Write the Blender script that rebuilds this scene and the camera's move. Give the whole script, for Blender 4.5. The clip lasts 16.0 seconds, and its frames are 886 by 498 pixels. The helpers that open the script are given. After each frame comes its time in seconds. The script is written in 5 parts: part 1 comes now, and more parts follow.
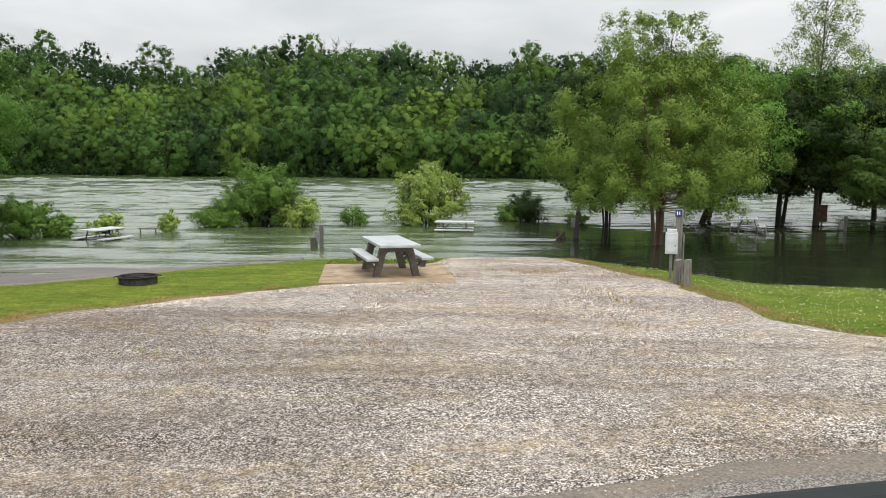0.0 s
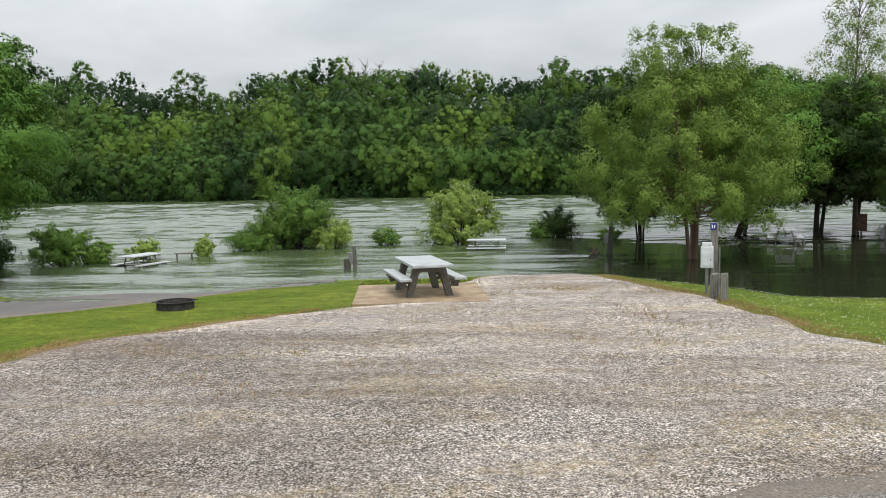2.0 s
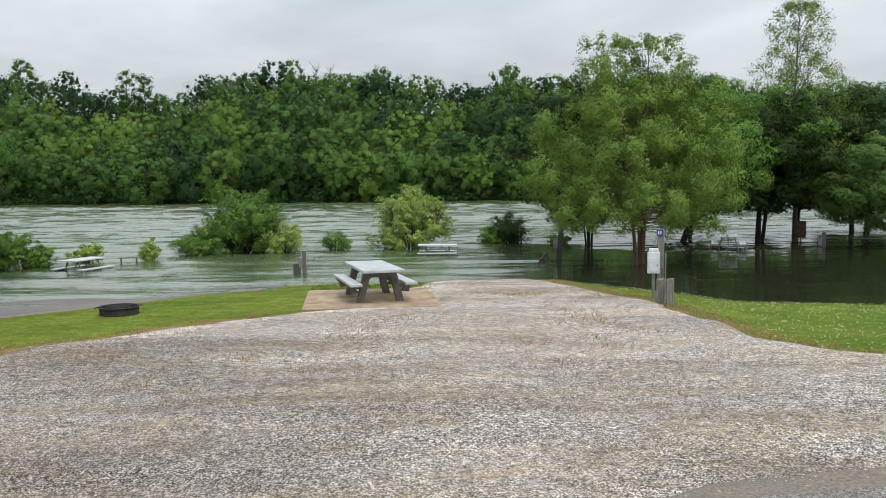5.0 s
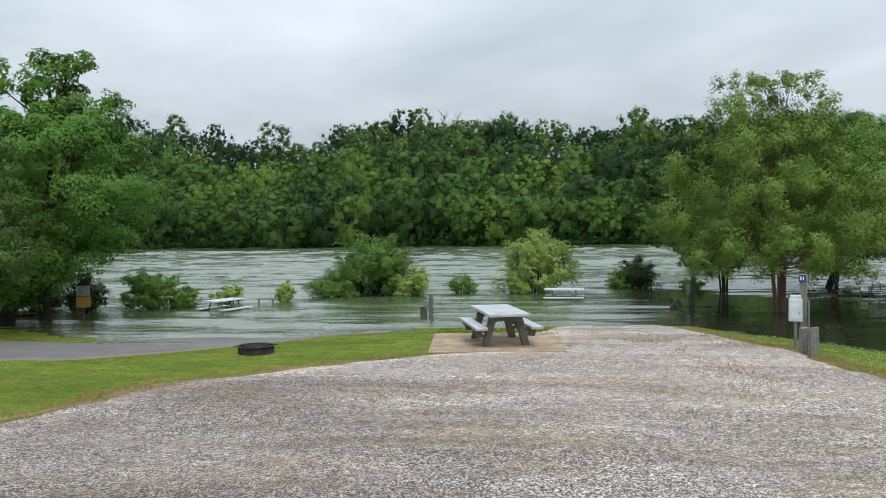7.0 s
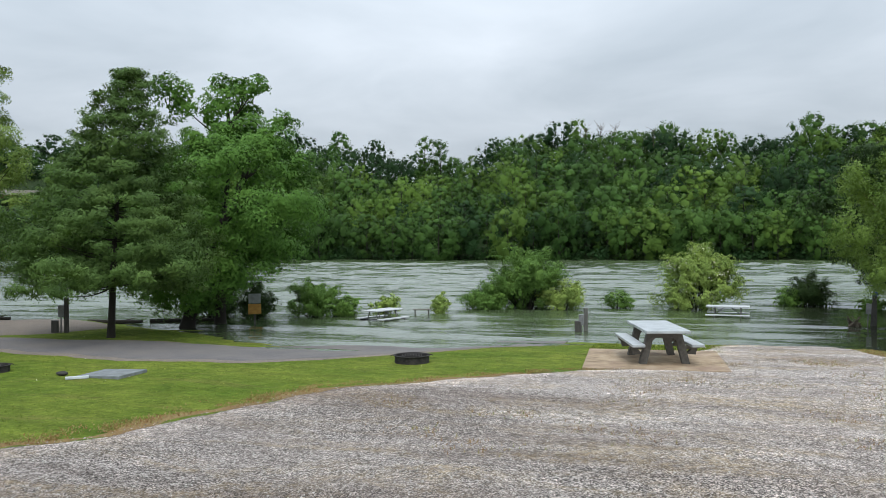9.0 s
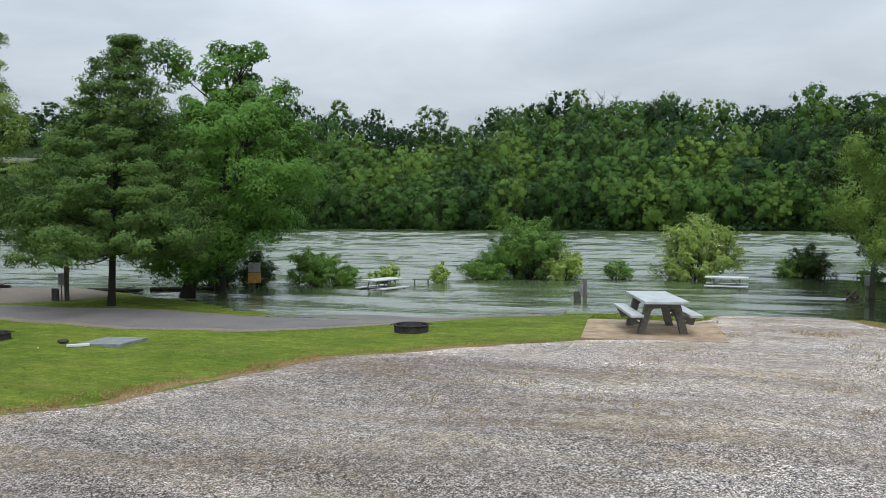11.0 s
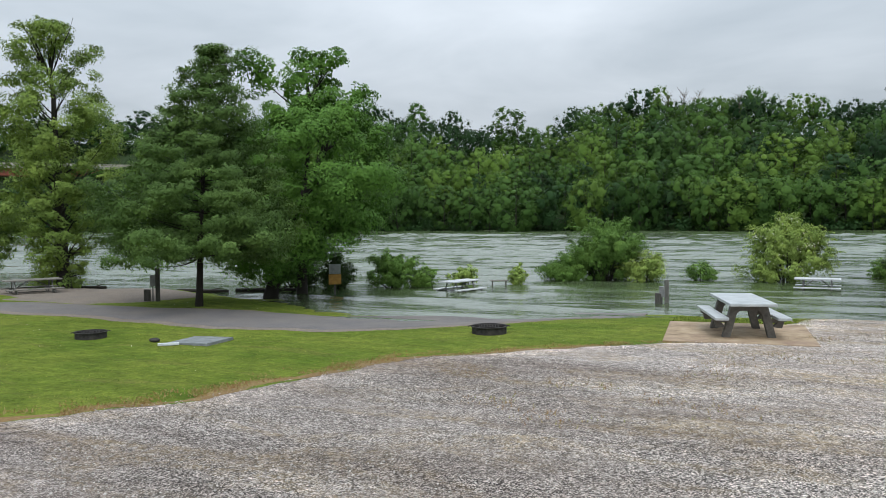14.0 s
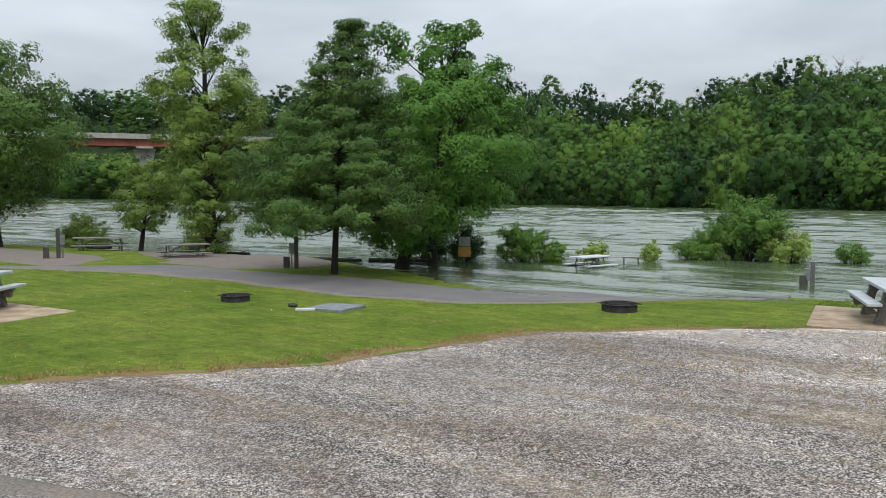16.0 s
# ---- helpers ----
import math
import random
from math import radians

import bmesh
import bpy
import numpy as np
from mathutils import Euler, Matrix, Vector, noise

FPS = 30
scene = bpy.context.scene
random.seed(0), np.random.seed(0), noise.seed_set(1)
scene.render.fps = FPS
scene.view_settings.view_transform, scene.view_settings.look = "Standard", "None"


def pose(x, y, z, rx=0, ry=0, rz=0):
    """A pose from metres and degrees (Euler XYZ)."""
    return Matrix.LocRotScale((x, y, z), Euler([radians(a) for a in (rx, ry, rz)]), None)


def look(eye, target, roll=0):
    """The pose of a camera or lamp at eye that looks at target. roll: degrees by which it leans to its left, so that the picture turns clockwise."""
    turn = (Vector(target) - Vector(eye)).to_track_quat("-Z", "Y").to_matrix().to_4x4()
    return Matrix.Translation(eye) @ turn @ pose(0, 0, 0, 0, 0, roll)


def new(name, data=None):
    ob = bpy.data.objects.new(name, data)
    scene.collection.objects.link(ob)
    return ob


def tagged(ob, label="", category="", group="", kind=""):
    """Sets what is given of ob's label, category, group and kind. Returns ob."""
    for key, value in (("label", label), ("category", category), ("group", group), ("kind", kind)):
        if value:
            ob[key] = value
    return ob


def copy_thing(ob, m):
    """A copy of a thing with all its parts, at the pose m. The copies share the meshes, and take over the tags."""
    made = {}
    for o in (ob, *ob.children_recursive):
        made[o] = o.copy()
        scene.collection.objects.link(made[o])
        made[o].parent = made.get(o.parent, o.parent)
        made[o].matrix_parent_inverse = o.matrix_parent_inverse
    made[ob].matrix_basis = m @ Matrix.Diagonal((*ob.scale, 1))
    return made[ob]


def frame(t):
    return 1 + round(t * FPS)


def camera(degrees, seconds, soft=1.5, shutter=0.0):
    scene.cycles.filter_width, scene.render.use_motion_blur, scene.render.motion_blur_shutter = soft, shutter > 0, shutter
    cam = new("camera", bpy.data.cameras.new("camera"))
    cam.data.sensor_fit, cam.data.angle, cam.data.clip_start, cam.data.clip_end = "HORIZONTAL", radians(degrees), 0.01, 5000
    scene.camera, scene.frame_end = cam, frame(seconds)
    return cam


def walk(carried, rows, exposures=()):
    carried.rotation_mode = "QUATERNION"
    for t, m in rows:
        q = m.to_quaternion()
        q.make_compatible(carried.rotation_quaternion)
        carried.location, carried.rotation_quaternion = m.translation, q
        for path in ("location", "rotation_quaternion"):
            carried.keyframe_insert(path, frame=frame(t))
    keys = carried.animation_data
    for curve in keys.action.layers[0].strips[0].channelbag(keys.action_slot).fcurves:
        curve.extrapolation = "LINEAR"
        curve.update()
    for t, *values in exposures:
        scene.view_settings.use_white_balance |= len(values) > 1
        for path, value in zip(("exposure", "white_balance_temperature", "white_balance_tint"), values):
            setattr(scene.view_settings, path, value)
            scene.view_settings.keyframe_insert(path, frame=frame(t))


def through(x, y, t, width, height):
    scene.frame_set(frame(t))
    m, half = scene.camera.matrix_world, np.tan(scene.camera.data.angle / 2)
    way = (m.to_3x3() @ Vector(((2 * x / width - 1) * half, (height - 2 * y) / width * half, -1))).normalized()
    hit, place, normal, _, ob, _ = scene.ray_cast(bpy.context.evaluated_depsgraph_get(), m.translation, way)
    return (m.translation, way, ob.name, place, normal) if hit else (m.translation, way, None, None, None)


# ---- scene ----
cam = camera(58.02, 16.0, 0.8)

# ---------------------------------------------------------------- camera
PATH = [
    (0.0, pose(0, 0, 2.63, 83.60, -0.50, 0.00)),
    (0.5, pose(0, 0, 2.617, 84.40, -0.29, 3.45)),
    (1.0, pose(0, 0, 2.606, 84.75, 0.23, 6.36)),
    (1.5, pose(0, 0, 2.645, 84.97, 1.08, 5.89)),
    (2.0, pose(0, 0, 2.66, 84.90, 1.00, 2.19)),
    (2.5, pose(0, 0, 2.66, 84.41, 0.94, -0.36)),
    (3.0, pose(0, 0, 2.66, 83.77, 0.91, -1.64)),
    (3.5, pose(0, 0, 2.66, 84.04, 0.72, -1.76)),
    (4.0, pose(0, 0, 2.66, 84.68, 0.57, -1.69)),
    (6.5, pose(0, 0, 2.66, 86.65, 0.66, 3.07)),
    (7.0, pose(0, 0, 2.66, 88.46, 0.72, 7.71)),
    (7.5, pose(0, 0, 2.66, 89.93, 0.45, 12.31)),
    (8.0, pose(0, 0, 2.66, 90.16, 0.66, 14.96)),
    (8.5, pose(0, 0, 2.66, 89.91, 0.01, 16.60)),
    (9.0, pose(0, 0, 2.66, 89.49, 0.41, 18.74)),
    (11.5, pose(0, 0, 2.66, 86.67, 0.23, 18.68)),
    (12.0, pose(0, 0, 2.66, 86.30, 1.09, 18.78)),
    (12.5, pose(0, 0, 2.66, 86.40, 1.56, 18.73)),
    (13.0, pose(0, 0, 2.66, 86.34, 2.09, 20.07)),
    (13.5, pose(0, 0, 2.66, 86.78, 1.72, 22.48)),
    (14.0, pose(0, 0, 2.66, 87.47, 0.61, 24.27)),
    (14.5, pose(0, 0, 2.66, 87.21, -0.51, 25.88)),
    (15.0, pose(0, 0, 2.66, 86.43, -0.60, 26.70)),
    (15.5, pose(0, 0, 2.66, 86.12, -0.28, 28.72)),
    (16.0, pose(0, 0, 2.66, 85.61, -0.17, 33.60)),
]
walk(cam, PATH, ((0.0, 0.17, 7200, 12), (1.5, 0.05, 7060, 11.5), (3.0, 0.03, 7000, 11.5), (4.0, 0.04, 6950, 11), (7.0, -0.04, 6500, 10),
                 (9.0, -0.05, 6450, 10), (12.0, -0.09, 6480, 10), (16.0, -0.08, 6520, 10)))

# ---------------------------------------------------------------- sky and sun
SUN_ELEVATION, SUN_TURN = 58.0, 150.0
world = bpy.data.worlds.new("overcast_sky")
scene.world = world
world.use_nodes = True
wt = world.node_tree
wt.nodes.clear()
w_out = wt.nodes.new("ShaderNodeOutputWorld")
w_bg = wt.nodes.new("ShaderNodeBackground")
w_sky = wt.nodes.new("ShaderNodeTexSky")
w_sky.sky_type = 'NISHITA'
w_sky.sun_disc = False
w_sky.sun_elevation = radians(SUN_ELEVATION)
w_sky.sun_rotation = radians(SUN_TURN)
w_sky.air_density = 1.6
w_sky.dust_density = 4.0
w_dim = wt.nodes.new("ShaderNodeVectorMath")
w_dim.operation = 'SCALE'
w_dim.inputs["Scale"].default_value = 0.10
wt.links.new(w_sky.outputs[0], w_dim.inputs[0])
w_tc = wt.nodes.new("ShaderNodeTexCoord")
w_sep = wt.nodes.new("ShaderNodeSeparateXYZ")
wt.links.new(w_tc.outputs["Generated"], w_sep.inputs[0])
w_add = wt.nodes.new("ShaderNodeMath")
w_add.operation = 'ADD'
w_add.inputs[1].default_value = 0.22
w_abs = wt.nodes.new("ShaderNodeMath")
w_abs.operation = 'ABSOLUTE'
wt.links.new(w_sep.outputs[2], w_abs.inputs[0])
wt.links.new(w_abs.outputs[0], w_add.inputs[0])
w_div = wt.nodes.new("ShaderNodeVectorMath")
w_div.operation = 'DIVIDE'
w_cmb = wt.nodes.new("ShaderNodeCombineXYZ")
for k in range(3):
    wt.links.new(w_add.outputs[0], w_cmb.inputs[k])
wt.links.new(w_tc.outputs["Generated"], w_div.inputs[0])
wt.links.new(w_cmb.outputs[0], w_div.inputs[1])
w_n = wt.nodes.new("ShaderNodeTexNoise")
w_n.inputs["Scale"].default_value = 1.3
w_n.inputs["Detail"].default_value = 5.0
w_n.inputs["Roughness"].default_value = 0.5
w_n.inputs["Distortion"].default_value = 0.4
wt.links.new(w_div.outputs[0], w_n.inputs["Vector"])
w_ramp = wt.nodes.new("ShaderNodeValToRGB")
w_ramp.color_ramp.elements[0].position, w_ramp.color_ramp.elements[0].color = 0.30, (0.485, 0.555, 0.625, 1)
w_ramp.color_ramp.elements[1].position, w_ramp.color_ramp.elements[1].color = 0.72, (0.735, 0.805, 0.885, 1)
wt.links.new(w_n.outputs[0], w_ramp.inputs[0])
w_mix = wt.nodes.new("ShaderNodeMix")
w_mix.data_type = 'RGBA'
w_mix.inputs[0].default_value = 0.93
wt.links.new(w_dim.outputs[0], w_mix.inputs[6])
wt.links.new(w_ramp.outputs[0], w_mix.inputs[7])
wt.links.new(w_mix.outputs[2], w_bg.inputs[0])
# an overcast sky is brighter overhead than at the horizon
w_up = wt.nodes.new("ShaderNodeMath")
w_up.operation = 'MULTIPLY_ADD'
w_up.inputs[1].default_value = 1.75
w_up.inputs[2].default_value = 0.80
wt.links.new(w_abs.outputs[0], w_up.inputs[0])
wt.links.new(w_up.outputs[0], w_bg.inputs[1])
wt.links.new(w_bg.outputs[0], w_out.inputs[0])

sun = new("sun", bpy.data.lights.new("sun", 'SUN'))
sun.data.energy, sun.data.angle, sun.data.color = 1.5, radians(28), (1.0, 0.97, 0.92)
sun_way = Vector((math.sin(radians(SUN_TURN)) * math.cos(radians(SUN_ELEVATION)),
                  math.cos(radians(SUN_TURN)) * math.cos(radians(SUN_ELEVATION)), math.sin(radians(SUN_ELEVATION))))
sun.matrix_world = look(sun_way * 200, (0, 0, 0))


# ---------------------------------------------------------------- materials
class Mat:
    """A node material with a principled surface and a few short ways to add nodes."""

    def __init__(self, name, rough=0.8, metal=0.0, spec=0.4):
        self.m = bpy.data.materials.new(name)
        self.m.use_nodes = True
        self.nt = self.m.node_tree
        self.b = self.nt.nodes["Principled BSDF"]
        self.b.inputs["Roughness"].default_value = rough
        self.b.inputs["Metallic"].default_value = metal
        self.b.inputs["Specular IOR Level"].default_value = spec
        self.geo = self.nt.nodes.new("ShaderNodeNewGeometry")
        self.pos = self.geo.outputs["Position"]
        self.bumps = None

    def link(self, a, b):
        self.nt.links.new(a, b)

    def local(self):
        self.pos = self.nt.nodes.new("ShaderNodeTexCoord").outputs["Object"]
        return self

    def stretch(self, sx, sy, sz, rot=0.0):
        n = self.nt.nodes.new("ShaderNodeMapping")
        n.inputs["Scale"].default_value = (sx, sy, sz)
        n.inputs["Rotation"].default_value = (0, 0, rot)
        self.link(self.pos, n.inputs[0])
        return n.outputs[0]

    def noise(self, scale, detail=4.0, rough=0.55, vec=None, distort=0.0):
        n = self.nt.nodes.new("ShaderNodeTexNoise")
        n.inputs["Scale"].default_value, n.inputs["Detail"].default_value = scale, detail
        n.inputs["Roughness"].default_value, n.inputs["Distortion"].default_value = rough, distort
        self.link(vec or self.pos, n.inputs["Vector"])
        return n.outputs[0]

    def cells(self, scale, vec=None, out="Color"):
        n = self.nt.nodes.new("ShaderNodeTexVoronoi")
        n.inputs["Scale"].default_value = scale
        self.link(vec or self.pos, n.inputs["Vector"])
        return n.outputs[out]

    def ramp(self, fac, *stops):
        n = self.nt.nodes.new("ShaderNodeValToRGB")
        e = n.color_ramp.elements
        while len(e) < len(stops):
            e.new(0.5)
        for k, (p, c) in enumerate(stops):
            e[k].position = p
            e[k].color = (c, c, c, 1) if isinstance(c, (int, float)) else (*c, 1)
        self.link(fac, n.inputs[0])
        return n.outputs[0]

    def mix(self, fac, a, b, how='MIX'):
        n = self.nt.nodes.new("ShaderNodeMix")
        n.data_type, n.blend_type = 'RGBA', how
        for j, v in ((0, fac), (6, a), (7, b)):
            sock = n.inputs[j]
            if isinstance(v, (int, float)):
                sock.default_value = v if j == 0 else (v, v, v, 1)
            elif isinstance(v, tuple):
                sock.default_value = (*v, 1)
            else:
                self.link(v, sock)
        return n.outputs[2]

    def math(self, op, a, b):
        n = self.nt.nodes.new("ShaderNodeMath")
        n.operation = op
        for k, v in enumerate((a, b)):
            if isinstance(v, (int, float)):
                n.inputs[k].default_value = v
            else:
                self.link(v, n.inputs[k])
        return n.outputs[0]

    def axis(self, k):
        n = self.nt.nodes.new("ShaderNodeSeparateXYZ")
        self.link(self.pos, n.inputs[0])
        return n.outputs[k]

    def span(self, v, a, b, c=0.0, d=1.0):
        n = self.nt.nodes.new("ShaderNodeMapRange")
        for k, x in enumerate((a, b, c, d)):
            n.inputs[k + 1].default_value = x
        self.link(v, n.inputs[0])
        return n.outputs[0]

    def random(self):
        return self.nt.nodes.new("ShaderNodeObjectInfo").outputs["Random"]

    def island(self):
        return self.geo.outputs["Random Per Island"]

    def colour(self, c):
        if isinstance(c, tuple):
            self.b.inputs["Base Color"].default_value = (*c, 1)
        else:
            self.link(c, self.b.inputs["Base Color"])
        return self

    def rough(self, c):
        self.link(c, self.b.inputs["Roughness"])
        return self

    def bump(self, h, strength, dist):
        n = self.nt.nodes.new("ShaderNodeBump")
        if isinstance(strength, (int, float)):
            n.inputs["Strength"].default_value = strength
        else:
            self.link(strength, n.inputs["Strength"])
        n.inputs["Distance"].default_value = dist
        self.link(h, n.inputs["Height"])
        if self.bumps:
            self.link(self.bumps, n.inputs["Normal"])
        self.bumps = n.outputs[0]
        self.link(self.bumps, self.b.inputs["Normal"])
        return self


def leaf_material(name, mid, gloss=0.5, through=0.08, wander=0.5, clump=0.7, vary=1.0):
    """Leaves: each leaf a little different, each clump and each plant its own tone, some light through the blade."""
    k = Mat(name, rough=gloss, spec=0.06)
    leafy = k.ramp(k.island(), (0.0, tuple(v * (1 - 0.18 * vary) for v in mid)), (0.5, mid), (1.0, tuple(v * (1 + f * vary) for v, f in zip(mid, (0.24, 0.18, 0.25)))))
    patch = k.ramp(k.noise(clump, 3, 0.6), (0.32, (0.78, 0.82, 0.80)), (0.5, (1.0, 1.0, 1.0)), (0.68, (1.24, 1.18, 1.10)))
    tone = k.ramp(k.random(), (0.0, (0.60, 0.70, 0.66)), (0.35, (0.92, 0.95, 0.92)), (0.7, (1.02, 1.10, 0.98)), (1.0, (1.36, 1.34, 1.10)))
    c = k.mix(wander, k.mix(1.0, leafy, patch, 'MULTIPLY'), tone, 'MULTIPLY')
    k.colour(c)
    t = k.nt.nodes.new("ShaderNodeBsdfTranslucent")
    k.link(k.mix(1.0, c, (1.15, 1.25, 0.6), 'MULTIPLY'), t.inputs[0])
    s = k.nt.nodes.new("ShaderNodeMixShader")
    s.inputs[0].default_value = through
    k.link(k.b.outputs[0], s.inputs[1])
    k.link(t.outputs[0], s.inputs[2])
    k.link(s.outputs[0], k.nt.nodes["Material Output"].inputs[0])
    return k.m


def bark_material(name, a, b, scale=9.0):
    k = Mat(name, rough=0.9, spec=0.2).local()
    v = k.stretch(1, 1, 0.25)
    n = k.noise(scale, 6, 0.65, v)
    k.colour(k.mix(k.noise(1.5, 3), k.ramp(n, (0.3, a), (0.7, b)), k.ramp(n, (0.35, b), (0.75, a))))
    return k.bump(n, 0.8, 0.02).m


LEAF_BIRCH = leaf_material("birch_leaves", (0.150, 0.232, 0.050), wander=0.1)
LEAF_OAK = leaf_material("oak_leaves", (0.090, 0.156, 0.043), wander=0.15)
LEAF_MAPLE = leaf_material("maple_leaves", (0.090, 0.190, 0.036), wander=0.15)
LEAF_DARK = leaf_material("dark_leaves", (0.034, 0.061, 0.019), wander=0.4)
LEAF_COTTON = leaf_material("cottonwood_leaves", (0.158, 0.235, 0.056), wander=0.2)
LEAF_BUSH = leaf_material("bush_leaves", (0.112, 0.208, 0.045), wander=0.25, clump=1.6)
LEAF_PALE = leaf_material("pale_bush_leaves", (0.250, 0.345, 0.085), wander=0.2, clump=1.6)
LEAF_FAR = [leaf_material("woodland_leaves", (0.056, 0.112, 0.027), wander=0.9, clump=0.22, vary=0.6),
            leaf_material("woodland_leaves_light", (0.098, 0.168, 0.033), wander=0.8, clump=0.22, vary=0.6),
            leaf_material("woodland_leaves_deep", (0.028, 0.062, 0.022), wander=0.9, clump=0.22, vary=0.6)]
FLOWER = leaf_material("white_blossom", (0.62, 0.63, 0.48), wander=0.1)
BARK = bark_material("grey_brown_bark", (0.055, 0.045, 0.035), (0.16, 0.135, 0.105))
BARK_DARK = bark_material("wet_dark_bark", (0.012, 0.011, 0.009), (0.042, 0.038, 0.031))
BARK_BIRCH = bark_material("peeling_birch_bark", (0.060, 0.040, 0.028), (0.165, 0.105, 0.078), 6.0)

k = Mat("mown_grass_ground", rough=0.95, spec=0.1)
g1, g2, g3 = k.noise(0.45, 5, 0.6), k.noise(3.0, 6, 0.65), k.noise(38.0, 4, 0.7)
c = k.mix(k.ramp(g3, (0.35, 0.0), (0.65, 1.0)), k.ramp(g2, (0.32, (0.055, 0.088, 0.013)), (0.66, (0.165, 0.208, 0.036))), k.ramp(g1, (0.36, (0.082, 0.145, 0.020)), (0.64, (0.215, 0.252, 0.054))))
c = k.mix(k.ramp(k.noise(0.9, 6, 0.7, k.stretch(0.3, 1.6, 1, 0.25), 0.9), (0.56, 0.0), (0.72, 0.7)), c, (0.17, 0.150, 0.060))
tuft = k.mix(0.5, k.ramp(k.noise(9, 4, 0.8), (0.36, 0.5), (0.64, 1.5)), k.ramp(k.noise(2.2, 5, 0.7, k.stretch(0.5, 1.2, 1, 0.5)), (0.36, 0.62), (0.64, 1.38)))
c = k.mix(1.0, c, tuft, 'MULTIPLY')
c = k.mix(1.0, c, k.mix(k.span(k.axis(0), 3, 7), (0.98, 1.0, 0.80), (0.90, 0.98, 0.78)), 'MULTIPLY')
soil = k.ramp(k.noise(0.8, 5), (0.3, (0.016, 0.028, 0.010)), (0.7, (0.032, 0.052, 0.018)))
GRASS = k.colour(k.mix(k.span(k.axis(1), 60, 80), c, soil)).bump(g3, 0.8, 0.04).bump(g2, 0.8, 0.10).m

k = Mat("limestone_gravel", rough=0.9, spec=0.2)
v1, v2 = k.cells(64.0), k.cells(110.0)
tone = k.ramp(k.mix(0.35, v1, v2), (0.33, (0.042, 0.037, 0.032)), (0.5, (0.232, 0.211, 0.186)), (0.67, (0.80, 0.755, 0.70)))
fines = k.ramp(k.noise(0.5, 6, 0.65, k.stretch(0.5, 1.3, 1), 0.6), (0.40, 0.0), (0.62, 0.8))
c = k.mix(fines, tone, k.mix(0.6, tone, (0.31, 0.272, 0.240)))
straw = k.math('MULTIPLY', k.ramp(k.noise(0.75, 5, 0.65, k.stretch(0.45, 1.3, 1, 0.1), 0.8), (0.46, 0.0), (0.62, 1.0)), k.ramp(k.noise(7.0, 5, 0.75), (0.38, 0.0), (0.58, 0.62)))
c = k.mix(straw, c, k.mix(k.noise(40, 3), (0.24, 0.175, 0.085), (0.42, 0.34, 0.20)))
damp = k.ramp(k.noise(0.42, 5, 0.65, k.stretch(0.28, 1.5, 1, -0.12), 0.7), (0.44, 0.0), (0.62, 0.85))
c = k.mix(damp, c, k.mix(1.0, c, (0.58, 0.545, 0.52), 'MULTIPLY'))
# random pale patches
paling = k.ramp(k.noise(0.33, 4, 0.6, k.stretch(0.5, 1.2, 1, 0.5), 0.7), (0.52, 0.0), (0.68, 0.55))
# colour pales towards the back, standing for fewer visible shadows between the stones
paling = k.math('MAXIMUM', paling, k.math('MULTIPLY', k.span(k.axis(1), 8.5, 14.5, 0.0, 0.75), k.ramp(k.noise(0.7, 4, 0.65, k.stretch(0.5, 1.2, 1, 0.2), 0.5), (0.34, 0.25), (0.6, 1.0))))
c = k.mix(paling, c, k.mix(1.0, c, (1.45, 1.45, 1.47), 'MULTIPLY'))
mottle = k.mix(0.5, k.ramp(k.noise(16, 3, 0.8), (0.37, 0.32), (0.63, 1.66)), k.ramp(k.noise(4.5, 4, 0.75), (0.36, 0.6), (0.64, 1.38)))
c = k.mix(1.0, c, mottle, 'MULTIPLY')
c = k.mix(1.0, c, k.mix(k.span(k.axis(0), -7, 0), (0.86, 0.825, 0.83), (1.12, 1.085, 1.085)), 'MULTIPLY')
rim = k.nt.nodes.new("ShaderNodeAttribute")
rim.attribute_name = "rim"
pale = k.math('MULTIPLY', k.ramp(rim.outputs["Fac"], (0.0, 0.0), (0.12, 0.0), (0.3, 1.0), (1.0, 0.0)), k.ramp(k.noise(1.1, 5, 0.7), (0.36, 0.0), (0.48, 1.0)))
c = k.mix(pale, c, k.mix(1.0, c, (1.45, 1.43, 1.4), 'MULTIPLY'))
GRAVEL = k.colour(c).bump(k.cells(64.0, None, "Distance"), 1.0, 0.02).bump(k.noise(130, 2), 0.5, 0.008).m

k = Mat("loose_stone", rough=0.85, spec=0.25)
STONE = k.colour(k.ramp(k.island(), (0.0, (0.10, 0.088, 0.076)), (0.45, (0.27, 0.246, 0.220)), (0.85, (0.48, 0.45, 0.415)), (1.0, (0.64, 0.61, 0.57)))).bump(k.noise(60, 3), 0.3, 0.005).m

k = Mat("worn_asphalt", rough=0.85, spec=0.35)
n = k.noise(140, 2, 0.7)
c = k.ramp(n, (0.3, (0.075, 0.070, 0.070)), (0.7, (0.190, 0.180, 0.178)))
c = k.mix(k.ramp(k.noise(0.8, 4), (0.4, 0.0), (0.7, 0.6)), c, (0.20, 0.178, 0.155))
ASPHALT = k.colour(c).bump(n, 0.5, 0.006).m

k = Mat("pale_chip_seal", rough=0.9, spec=0.25)
n = k.cells(70.0)
c = k.ramp(n, (0.3, (0.085, 0.076, 0.066)), (0.5, (0.185, 0.170, 0.154)), (0.7, (0.36, 0.335, 0.31)))
c = k.mix(k.ramp(k.noise(1.1, 5, 0.65), (0.4, 0.0), (0.66, 0.7)), c, (0.15, 0.132, 0.115))
CHIPSEAL = k.colour(c).bump(k.cells(70.0, None, "Distance"), 0.7, 0.012).m

